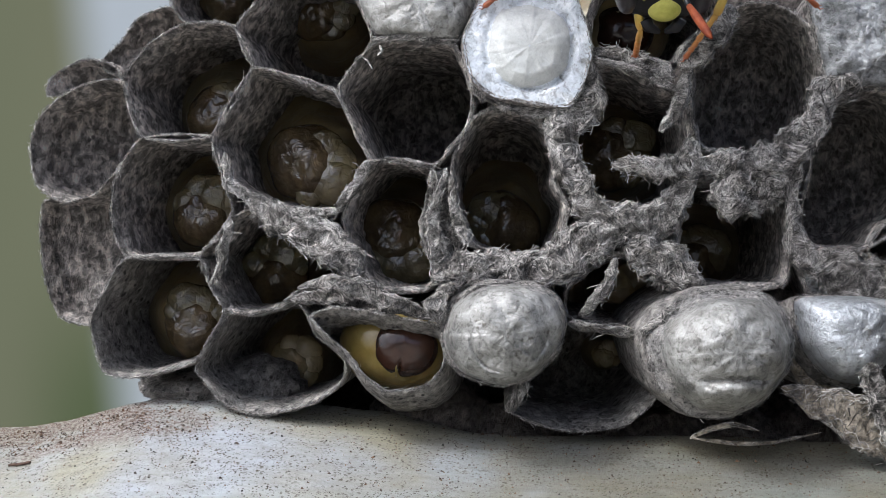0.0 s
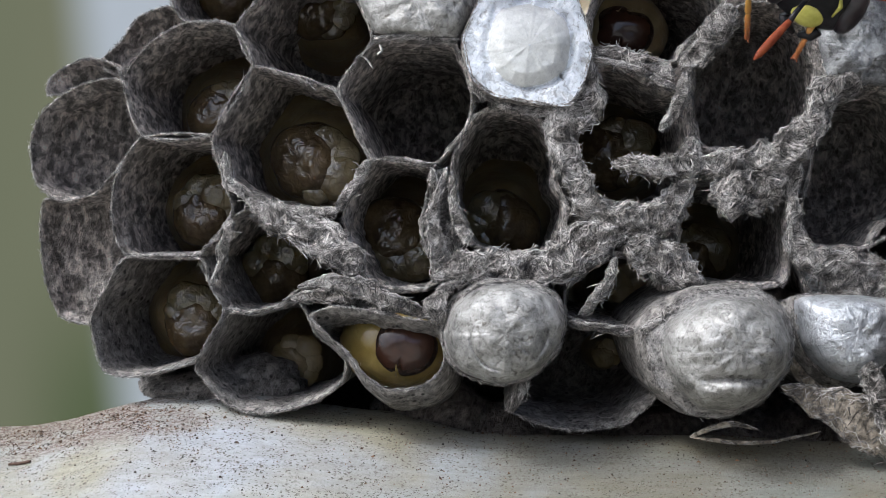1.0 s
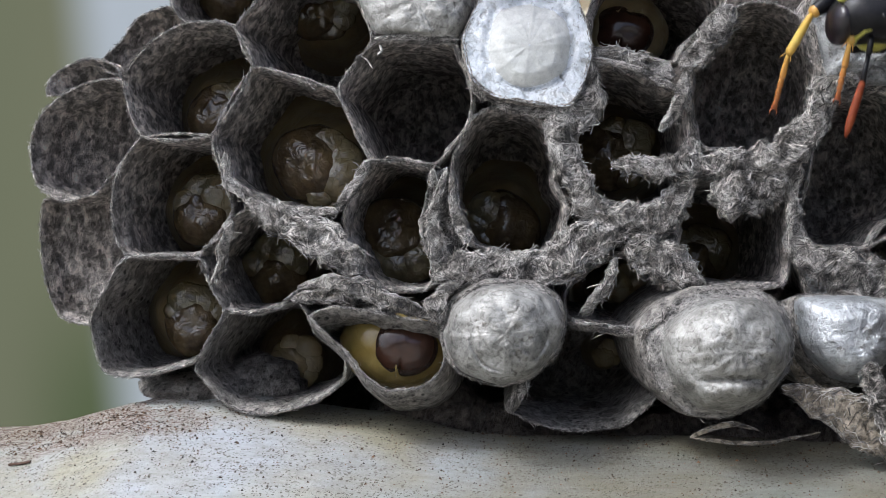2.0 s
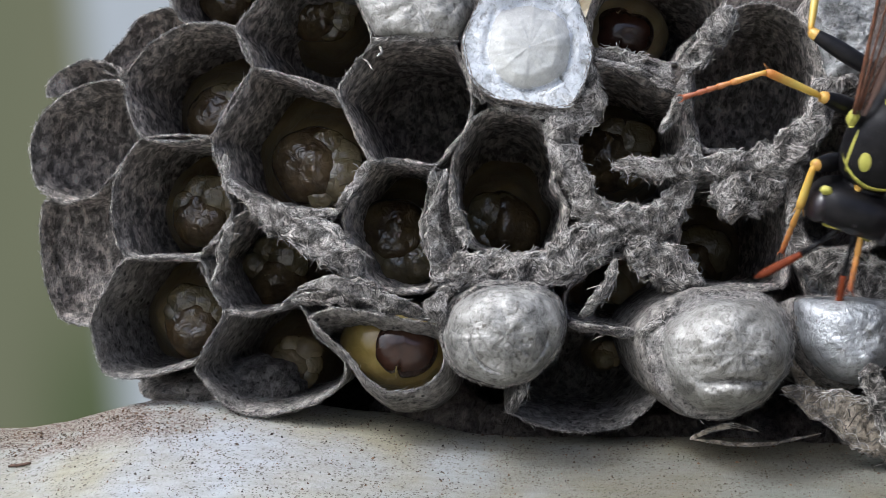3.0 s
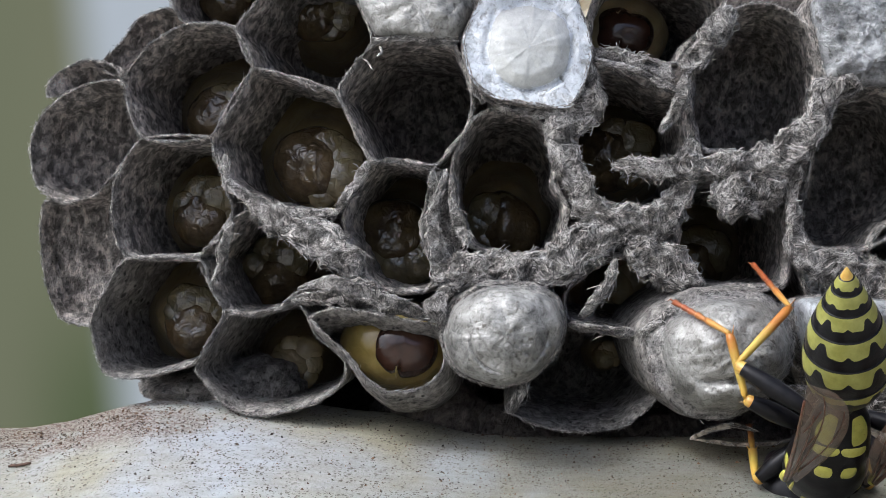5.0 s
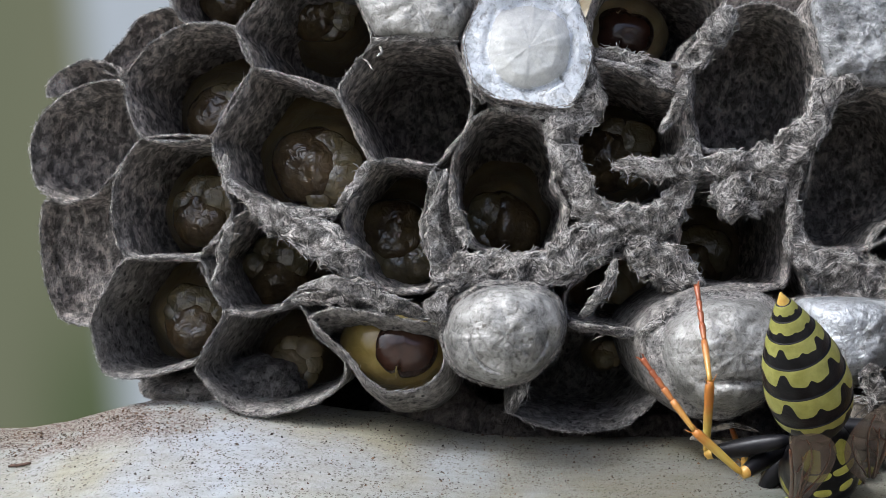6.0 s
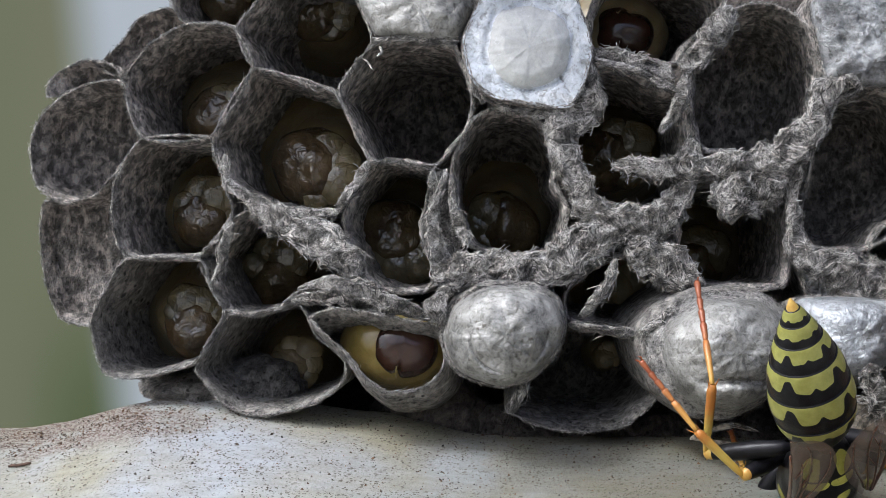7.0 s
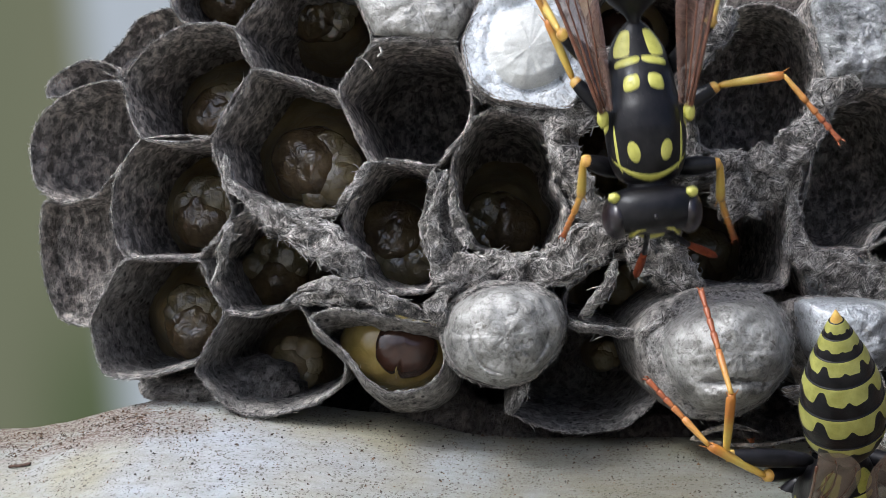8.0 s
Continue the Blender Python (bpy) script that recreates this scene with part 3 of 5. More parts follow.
CELLS["A"] = cell("-14.79,7.85 -13.49,9.52 -11.88,10.38 -10.14,10.37 -9.42,10.08 -8.60,8.24 -10.54,5.14 -13.83,5.15", 0.0, 0.11, 11, (0, 0), 0.9)
CELLS["L1"] = cell("-14.94,7.90 -17.07,7.71 -18.95,6.57 -19.60,4.98 -19.28,3.10 -17.86,2.20 -16.28,2.52 -15.29,3.43 -13.92,5.19", 0.6, 0.11, 4.2, (0.05, 0), 0.9)
CELLS["B"] = cell("-13.84,5.16 -10.55,5.15 -9.80,2.83 -9.48,1.68 -11.06,-0.28 -14.58,-0.29 -15.31,1.46 -15.12,3.36", 0.1, 0.11, 11, (0, 0), 0.9)
CELLS["C"] = cell("-8.60,8.24 -6.06,7.50 -4.78,7.10 -3.24,4.00 -3.42,3.54 -4.63,1.79 -6.41,1.69 -8.35,2.13 -9.78,2.90 -10.49,5.14", 0.0, 0.14, 11, (0, 0), 0.9)
CELLS["T1"] = cell("-9.44,10.11 -8.46,11.34 -7.82,12.63 -4.96,12.82 -3.53,10.83 -3.19,9.35 -4.74,7.19 -6.07,7.57 -8.60,8.29", 0.2, 0.12, 11, (0, 0), 0.9)
CELLS["T0"] = cell("-12.04,10.57 -12.76,11.67 -12.58,13.30 -9.57,13.44 -7.95,12.89 -8.59,11.52 -9.59,10.27 -10.32,10.56", 1.6, 0.11, 10, (0, 0), 0.9)
CELLS["D"] = cell("-3.13,9.25 -1.11,9.46 0.53,9.15 1.28,7.31 1.30,5.84 0.40,4.41 -0.48,3.71 -2.36,4.04 -3.24,4.00 -4.72,7.15", 0.0, 0.13, 12, (0, 0), 0.92)
CELLS["W"] = cell("1.53,10.91 0.85,9.25 1.27,7.49 2.39,6.68 5.62,6.31 6.56,8.50 6.45,9.77 5.79,11.43 4.42,12.58 2.41,12.32", -0.9, 0.20, 10, (0, 0), 0.95)
CELLS["W0"] = cell("-3.87,11.48 -3.09,9.71 -1.37,9.48 0.61,9.32 1.37,10.91 0.41,12.74 -3.03,12.78", 0.2, 0.20, 10, (0, 0), 0.95)
CELLS["E"] = cell("1.31,5.85 2.16,6.35 4.04,6.18 5.17,4.67 5.04,3.03 5.61,1.78 4.86,-0.18 2.90,-0.35 1.28,0.15 0.53,1.58 0.33,3.53 0.55,4.49", 0.1, 0.18, 12, (0, 0), 0.92)
CELLS["F"] = cell("-3.19,3.95 -0.40,3.61 -0.68,2.53 -0.85,0.53 -0.23,-0.98 -0.68,-1.78 -2.11,-1.91 -3.49,-1.28 -4.51,1.41", 0.1, 0.16, 11, (0, 0), 0.92)
CELLS["G"] = cell("-11.07,-0.36 -9.62,1.40 -8.49,1.86 -6.94,0.84 -5.66,-0.28 -3.62,-1.03 -6.37,-1.80 -7.45,-2.66 -9.01,-2.88 -9.93,-2.68 -10.54,-1.64", 0.2, 0.12, 11, (0, 0), 0.9)
CELLS["H"] = cell("-14.56,-0.36 -11.05,-0.38 -10.52,-1.63 -9.86,-2.73 -10.44,-3.85 -11.23,-5.09 -12.44,-5.50 -14.07,-5.90 -15.68,-5.62 -16.35,-3.32 -15.59,-1.80", 0.0, 0.11, 11, (0, 0.03), 0.9, PAPER_OLD)
CELLS["I"] = cell("-9.74,-2.89 -8.44,-2.91 -6.52,-2.29 -5.62,-3.79 -4.31,-4.98 -4.56,-6.04 -5.83,-6.91 -7.93,-7.45 -9.74,-7.13 -11.19,-5.63 -11.06,-4.97 -10.32,-3.84", 0.3, 0.13, 11, (0, 0.06), 0.9, PAPER_OLD)
CELLS["K"] = cell("-5.87,-2.96 -4.82,-2.51 -3.32,-2.65 -0.35,-3.23 0.15,-3.68 0.07,-5.11 -0.72,-5.95 -1.58,-6.18 -2.57,-6.18 -3.57,-5.47 -4.32,-4.49", -1.2, 0.14, 11, (0.03, -0.55), 0.98, PAPER_OLD)
CELLS["M"] = cell("-0.10,-3.66 0.39,-2.31 1.87,-1.45 3.83,-1.50 5.06,-2.19 5.36,-3.29 4.94,-4.52 3.83,-5.62 2.36,-5.97 0.76,-5.43 0.10,-4.64", -1.6, 0.20, 11, (0, 0.05), 0.95, PAPER_OLD)
CELLS["S"] = cell("5.46,-1.87 6.72,-0.73 7.94,-0.18 8.88,-0.35 10.03,-1.49 9.26,-3.52 6.72,-3.26 5.53,-3.01", 0.9, 0.14, 11, (0, 0), 0.92)
CELLS["Q"] = cell("5.39,-3.27 7.14,-3.52 8.95,-3.92 9.70,-5.48 9.53,-6.68 8.15,-7.87 6.64,-8.14 4.89,-8.01 2.82,-7.16 3.39,-6.09 5.02,-4.72", 0.7, 0.13, 11, (0, 0.05), 0.92, PAPER_OLD)
CELLS["N"] = cell("8.74,-3.66 9.73,-2.55 11.22,-1.82 13.71,-1.75 14.96,-2.57 15.46,-3.93 15.09,-5.41 13.96,-6.68 12.46,-7.36 10.72,-7.23 9.48,-6.12 8.94,-4.89", -1.8, 0.25, 10, (-0.3, 0.06), 0.95, PAPER_OLD)
CELLS["P"] = cell("15.47,-2.22 16.39,-1.97 19.73,-2.18 20.51,-3.49 19.73,-4.99 18.44,-5.99 16.90,-5.60 15.75,-4.22", -0.9, 0.20, 10, (-0.28, -0.24), 0.95, PAPER_OLD)
CELLS["R"] = cell("11.10,3.05 13.0,3.45 15.2,3.45 15.62,0.9 15.34,-1.54 12.98,-1.86 11.26,-1.73 10.27,-0.10 10.45,1.33", 0.1, 0.20, 12, (0, 0), 0.92)
CELLS["U"] = cell("11.07,8.24 13.12,10.91 14.94,11.19 16.52,10.22 17.2,7.39 16.65,5.5 14.6,4.22 11.73,4.36 11.11,5.52", 0.1, 0.18, 8.5, (0, 0), 0.92)
CELLS["V"] = cell("16.91,6.37 18.23,7.21 20.59,7.05 22.11,3.60 20.77,1.04 18.85,-0.05 16.59,0.10 15.87,1.04 16.41,3.95", 0.2, 0.18, 9, (0, 0), 0.92)
CELLS["X"] = cell("6.68,8.42 8.50,8.07 10.02,7.16 10.98,6.99 11.16,4.82 11.15,2.67 9.21,1.79 6.94,2.11 5.99,3.55 5.74,5.31", 0.4, 0.18, 11, (0, 0), 0.92)
CELLS["Y"] = cell("6.64,9.07 6.54,10.66 7.53,12.49 10.35,12.77 12.76,11.23 10.84,9.01 10.39,8.32 8.49,8.69", 0.2, 0.16, 10, (0, 0), 0.92)
CELLS["W2"] = cell("16.82,9.44 16.53,11.12 17.85,12.85 21.04,13.18 22.48,9.26 20.56,7.42 18.19,7.34 17.21,7.51", 0.0, 0.20, 10, (0, 0), 0.95)
CELLS["V2"] = cell("19.08,0.03 20.00,1.25 21.85,1.30 23.18,-0.49 21.85,-2.02 20.00,-1.50", 0.3, 0.15, 10, (0, 0), 0.92)
CELLS["V3"] = cell("15.95,-0.10 18.80,-0.13 19.32,-0.99 21.03,-1.76 20.76,-2.14 18.15,-2.05 16.38,-2.00", 0.2, 0.20, 9, (0, 0), 0.92)
CELLS["L2"] = cell("-19.23,2.42 -17.38,2.40 -15.49,2.43 -14.91,-0.37 -15.91,-2.12 -16.78,-3.60 -18.41,-3.23 -19.22,-1.33 -19.46,0.57", 2.6, 0.12, 2.2, (0.04, 0), 0.92)
CELLS["L0"] = cell("-19.10,7.41 -18.92,8.36 -17.21,9.17 -15.74,8.87 -15.29,8.09 -17.17,7.61", 2.6, 0.12, 1.2, (0.04, 0), 0.9)
CELLS["L3"] = cell("-16.54,8.85 -15.40,10.04 -14.56,11.11 -13.01,11.59 -12.01,10.86 -13.53,9.69 -15.21,8.25", 3.0, 0.12, 1.2, (0.04, 0), 0.9)
CELLS["T00"] = cell("-7.91,12.83 -8.21,14.40 -5.84,15.68 -3.47,14.53 -3.07,12.92 -3.70,11.35 -4.97,12.96", 1.2, 0.11, 10, (0, 0), 0.9)
ridge("-8.71,2.25 -7.16,1.29 -5.25,0.40 -3.66,-1.03", "0.70 1.30 1.65 1.20", -0.2, 1.00, 0.35)
ridge("-6.40,-1.67 -4.82,-1.39 -3.32,-1.81 -1.83,-2.45 0.15,-3.08", "0.35 0.85 0.95 0.70 0.40", -1.2, 0.30, 0.25, PAPER_OLD)
ridge("-0.47,-1.27 1.14,-0.67 2.88,-0.85 4.75,-0.72 6.49,0.40 7.99,1.07", "0.88 1.50 1.38 1.50 1.75 1.25", -0.5, 1.00, 0.35)
ridge("0.15,3.51 -0.47,1.77 -0.47,0.27 0.15,-1.10", "0.25 0.38 0.85 1.15", -0.4, 1.00, 0.35)
ridge("0.40,3.27 0.52,1.77 1.02,0.27", "0.35 0.50 0.70", -0.3, 1.00, 0.35)
ridge("5.02,6.15 5.26,4.47 5.93,3.02 6.88,1.40", "1.25 1.12 1.12 1.38", -0.4, 1.00, 0.35)
ridge("6.50,1.39 8.37,1.15 10.00,1.40 10.69,3.02 11.03,4.90", "1.38 1.50 1.25 1.00 1.12", -0.5, 1.00, 0.35)
ridge("7.46,3.74 8.46,3.70 9.83,3.62 11.33,3.75", "0.45 0.95 1.12 1.25", -1.0, 1.60, 0.35)
ridge("11.26,3.89 12.90,3.68 14.85,3.95 16.35,5.40 17.15,7.33", "1.12 1.38 1.55 1.30 0.90", -0.6, 1.50, 0.35)
ridge("13.37,3.27 12.73,2.52 12.60,1.39", "1.50 1.62 0.55", -0.8, 2.20, 0.35)
ridge("10.64,8.10 11.59,8.95 13.03,10.84", "0.75 1.00 1.05", -0.5, 1.40, 0.35)
ridge("8.24,0.40 9.87,-0.60 11.38,-1.77", "1.50 1.75 1.25", -0.5, 1.30, 0.35)
ridge("15.69,4.68 15.52,2.54 15.66,0.53 16.22,-0.85", "0.75 0.55 0.65 1.50", -0.4, 1.00, 0.35)
ridge("6.11,-2.83 7.23,-1.59 7.65,-0.35", "0.35 0.50 0.30", -0.7, 1.20, 0.35)
ridge("6.68,8.46 8.56,8.01 10.44,7.05", "0.30 0.33 0.35", -0.3, 1.00, 0.35)
ridge("10.71,7.78 10.65,6.77 10.13,5.89 9.62,5.26", "0.35 0.60 0.55 0.35", -0.7, 1.80, 0.35)
ridge("6.17,8.30 6.28,6.79 5.40,5.15", "1.25 1.62 1.38", -0.3, 1.80, 0.35)
ridge("15.71,-0.10 17.77,-1.03 20.36,-1.62", "0.75 2.00 1.75", -0.4, 1.00, 0.35)
ridge("15.3,3.5 14.2,2.75 13.0,1.9", "0.9 1.6 1.0", -0.35, 1.30, 0.30)
ridge("3.75,-5.74 3.33,-6.44 3.01,-7.06", "0.25 0.45 0.30", -0.5, 1.60, 0.35)
ridge("16.53,5.95 17.12,7.10 18.64,7.62", "1.00 1.25 1.25", -0.4, 1.20, 0.35)
ridge("5.48,-3.25 8.96,-3.75", "0.40 0.40", -0.8, 0.30, 0.35, PAPER_OLD)
ridge("0.39,-1.57 -0.34,-2.43 0.15,-3.29", "0.35 1.00 0.50", -1.6, 1.20, 0.35)
ridge("8.61,-3.65 9.96,-2.87 11.20,-2.31", "0.45 0.65 0.35", -1.9, 1.00, 0.35)
ridge("10.84,-8.27 11.79,-7.85 12.79,-7.66 13.93,-7.97", "0.20 0.30 0.14", -1.2, 0.25, 0.10, SHEET)
ridge("10.92,-8.27 12.79,-8.53 14.56,-8.50 15.82,-8.23 16.71,-8.07", "0.16 0.20 0.20 0.12 0.08", -1.2, 0.20, 0.08, SHEET)
ridge("14.6,-5.95 15.4,-6.15 16.3,-6.55 17.8,-7.15 18.9,-7.6 21.4,-8.9", "0.55 1.3 2.1 2.7 2.8 2.6", -3.0, 0.25, 0.22, SHEET)
ridge("18.33,-4.86 18.76,-6.33 19.71,-8.54", "0.80 1.00 1.10", -3.7, 0.80, 0.25, PAPER_OLD)
ridge("15.58,-4.53 16.61,-5.67 18.17,-6.32", "1.00 1.38 0.75", 0.3, 0.21, 0.40, SHEET)
ridge("-0.03,3.56 0.03,1.41 0.40,-0.73", "0.75 1.10 1.40", 0.7, 0.70, 0.35)
ridge("-6.81,-2.20 -5.27,-2.04 -3.62,-2.24 -2.11,-2.99", "0.50 0.85 0.85 0.60", 0.2, 0.30, 0.35, PAPER_OLD)
ridge("6.75,8.8 8.5,8.42 10.3,7.75", "0.75 0.85 0.60", -0.1, 1.20, 0.25)
ridge("-9.85,4.3 -9.65,3.0 -8.4,2.05", "0.22 0.45 0.50", -0.1, 1.10, 0.22)
ridge("-8.4,2.05 -6.6,1.62 -4.75,1.68", "0.40 0.45 0.35", -0.1, 1.10, 0.22)
ridge("-4.75,1.75 -3.95,2.8 -3.3,3.95", "0.30 0.46 0.40", -0.1, 1.00, 0.22)
ridge("1.15,8.2 1.5,6.95 2.9,6.38 4.4,6.15 5.7,6.2 6.3,8.0", "0.25 0.38 0.42 0.62 0.75 0.50", -0.3, 1.30, 0.25)
ridge("-3.05,9.4 -1.1,9.5 0.65,9.25", "0.22 0.32 0.30", -0.1, 1.10, 0.22)
ridge("-10.5,-1.6 -10.0,-0.7 -9.9,0.2 -9.5,1.3", "0.22 0.34 0.42 0.40", 0.0, 1.10, 0.22)
ridge("-0.47,3.52 -0.35,2.89 -0.47,2.40", "0.23 0.50 0.20", -0.3, 1.50, 0.35)

def wisp(path, y, r):
    """One long fibre that stands off a rim."""
    p = resample(np.array(pairs(path)), 14, False)
    part("wisp", tube([(x, y + 0.05 * math.sin(k), z) for k, (x, z) in enumerate(p)], [r * (0.5 + 0.5 * math.sin(0.3 + 2.6 * k / 13)) for k in range(14)], 6), FELT, nest, "pale loose paper fibre")


wisp("-3.63,8.59 -3.37,8.43 -3.12,8.02", 0.60, 0.050)
wisp("-2.82,9.09 -2.72,8.83 -2.92,8.66", 0.61, 0.070)
wisp("17.87,6.98 17.54,6.34 17.32,5.88 17.58,5.96", 0.99, 0.022)
wisp("17.47,6.65 17.86,6.55 18.12,6.60", 1.05, 0.020)
wisp("16.52,5.19 16.40,4.18 16.29,3.17", 0.57, 0.020)
wisp("10.12,-0.67 10.07,-0.97", -0.24, 0.025)
wisp("-6.04,7.54 -5.86,7.23 -5.66,7.10", 0.97, 0.040)


def comb_base():
    """The comb behind the cells: a lumpy mass of paper that rests on the ledge."""
    rows = []
    for k in range(15):
        a = k / 14 * math.pi
        grow, y = math.sin(a) ** 0.22 if 0 < k < 14 else 0.02, 17.5 - 3.6 * math.cos(a)
        row = []
        for i in range(90):
            t = 2 * math.pi * i / 90
            c, d = math.cos(t), math.sin(t)
            x, z = 6.5 + 22.5 * math.copysign(abs(c) ** 0.5, c) * grow, 2.2 + 13.5 * math.copysign(abs(d) ** 0.5, d) * grow
            x += 0.6 * rough((x, y, z), 3.0)
            z += 0.5 * rough((x, y, z), 2.5, 3.0)
            row.append((x, y + 0.6 * rough((x, y, z), 2.0, 5.0), max(z, ledge_height(x, y) - 0.1)))
        rows.append(np.array(row))
    part("comb_base", rows_to_mesh(rows, True, True), SHADED_COMB, nest)
    # unseen bulk, added past the last cells and further out to shade the ledge
    part("comb_base", ball((31.5, 0.0, 2.0), (9.0, 13.0, 13.0), 60, 36, 0.10, 1.2, 4.0, 0.85), SHADED_COMB, nest)
    part("comb_base", ball((27.6, -7.0, -5.0), (8.2, 8.0, 6.5), 50, 30, 0.10, 1.2, 6.0, 0.85), SHADED_COMB, nest)


comb_base()


def foot(x, y, size, mat=None):
    """Old paper that ties the comb's free end to the ledge."""
    z = ledge_height(x, y)
    part("foot", ball((x, y, z), size, 40, 20, 0.22, 0.8, x), mat or PAPER_OLD, nest)


foot(-12.7, 8.5, (1.9, 2.6, 1.0))
foot(-8.8, 8.0, (2.2, 2.6, 1.5))
foot(-11.2, 6.3, (2.9, 2.2, 0.8))
# row of dark lumps added to fill the shaded gap beneath the cells
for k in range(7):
    foot(-0.5 + 3.6 * k, 7.2 + 0.5 * math.sin(4 * k), (3.2, 3.2, 3.4), SHADED_COMB)
cap(CELLS["W"], SILK_WHITE, 0.40, 0.64, wrinkle=0.11, shift=(0.0, -0.35), label="bright white silk cap with a cream dome")
cap(CELLS["W0"], SILK_GREY, 1.0, squash=1.6, label="silver grey silk cap")
cap(CELLS["M"], SILK_GREY, 2.3, wrinkle=0.12, inner=0.95, fold=0.12, label="domed silver grey silk cap")
cap(CELLS["N"], SILK_GREY, 3.2, squash=1.25, wrinkle=0.12, inner=0.87, crease=0.36, fold=0.05, shift=(0.42, 0.16), label="large domed silver silk cap")
cap(CELLS["P"], SILK_PALE, 2.8, squash=1.5, label="pale domed silk cap")
cap(CELLS["W2"], SILK_WORN, 1.1, squash=1.6, wrinkle=0.22, label="crumpled silver silk cap")
cap(CELLS["V3"], SILK_WORN, -0.2, wrinkle=0.2, label="sunken grey silk cap")


# ---------------------------------------------------------------- brood in the cells
def larva(c, x, y, z, r, turn=0.0, hidden=False):
    """A grub that fills its cell, head outwards at (x, y, z): a tan body that falls away to the walls, a brown wet face with ring folds, and
    pale swollen lobes beside the mouth. hidden: the head is tucked under and the lobes alone show."""
    root = new("larva")
    root.location = (x * MM, y * MM, z * MM)
    line, mid = c["line"][::2], c["mid"] + c["tilt"] * (y + 1.0 - c["y"].mean()) + c["axis"] * 2.8
    rows = []
    for k in range(22):
        d = 0.97 * (1 - k / 21 * 0.985)
        row = []
        for p in line:
            q = mid + (p - c["mid"]) * d - np.array((x, z))
            far = math.hypot(q[0], q[1]) / r
            h = 4.2 * smooth_step(0.55, 2.1, far) + 0.30 * rough((q[0], x, q[1]), 1.6, z) + 0.14 * math.sin(5.5 * far + 2 * rough((q[0], x, q[1]), 1.2, z))
            row.append((q[0], 0.45 + h, q[1]))
        rows.append(np.array(row))
    rows.insert(0, rows[0] + np.array((0, 1.5, 0)))
    part("body", rows_to_mesh(rows, True, True), CREAM, root)
    # the face: a flattened dome with ring folds
    ux, uz = math.cos(turn + 3.14), math.sin(turn + 3.14)
    rows = []
    for k in range(34):
        d = 1.0 - k / 33 * 0.985
        row = []
        for i in range(56):
            a = 2 * math.pi * i / 56
            px, pz = d * math.cos(a), d * math.sin(a)
            h = 0.62 * math.sqrt(max(0, 1 - d * d)) - 0.30
            beside = px * math.cos(turn) + pz * math.sin(turn)
            h += 0.006 * math.sin(17 * (beside + 0.25 * (px * uz - pz * ux) ** 2)) + 0.10 * rough((px, turn, pz), 0.6, x) + 0.02 * rough((px, turn, pz), 0.2, x)
            wide = 0.86 * (1 + 0.20 * d * rough((math.cos(a), x, math.sin(a)), 0.8, z))
            row.append((r * (px * wide + 0.20 * ux), -h * r, r * (pz * wide + 0.20 * uz)))
        rows.append(np.array(row))
    part("head", rows_to_mesh(rows, True, True), CREAM if hidden else FACE, root, "pale bowed head" if hidden else "glossy brown face")
    lobes = [(-1.3, 0.62, 0.36, 0.0), (-0.35, 0.50, 0.50, 0.0), (0.55, 0.58, 0.46, 0.0), (1.45, 0.60, 0.36, 0.02)]
    if hidden:
        lobes += [(2.6, 0.45, 0.50, 0.05), (3.9, 0.45, 0.46, 0.08)]
    for side, far, size, out in lobes:
        side += turn + 0.3 * math.sin(5 * x + 3 * far)
        far *= 0.9 + 0.15 * math.sin(7 * z + side)
        size *= 1 + 0.15 * math.sin(9 * x + 4 * side)
        at = (r * far * math.cos(side), -r * out, r * far * math.sin(side))
        part("lobe", ball(at, (r * size * 1.08, r * size * 0.46, r * size), 28, 16, 0.10, 1.4, x + side), CREAM if hidden else LOBE, root, "pale swollen lobe" if hidden else "pale wet lobe")
    return tagged(root, "olive tan grub with a wet glossy head inside a paper cell", "larva", "larvae in the cells")


larva(CELLS["A"], -10.55, 8.0, 6.60, 1.8, 0.4)
larva(CELLS["B"], -11.40, 8.0, 1.90, 1.8, 1.0)
restless = larva(CELLS["C"], -5.80, 6.0, 4.00, 2.15, 0.0)
larva(CELLS["F"], -2.15, 6.0, 0.30, 2.05, -1.2)
larva(CELLS["G"], -7.95, 7.5, -0.95, 1.75, 1.5)
larva(CELLS["H"], -11.95, 7.5, -3.20, 1.8, 1.7)
larva(CELLS["I"], -7.1, 8.5, -5.5, 1.5, 0.6, True)
larva(CELLS["E"], 2.75, 8.5, 1.35, 1.9, 2.6)
larva(CELLS["R"], 12.5, 9.5, -0.30, 1.8, 0.7)
larva(CELLS["X"], 8.35, 8.0, 4.60, 1.9, 0.3)
larva(CELLS["T1"], -5.7, 9.5, 11.6, 1.7, 0.3)
larva(CELLS["T0"], -10.5, 9.0, 12.6, 1.5, 1.3)
larva(CELLS["S"], 8.7, 7.5, -1.7, 1.1, 0.3, True)
larva(CELLS["Q"], 8.0, 9.5, -5.1, 0.75, 0.9, True)


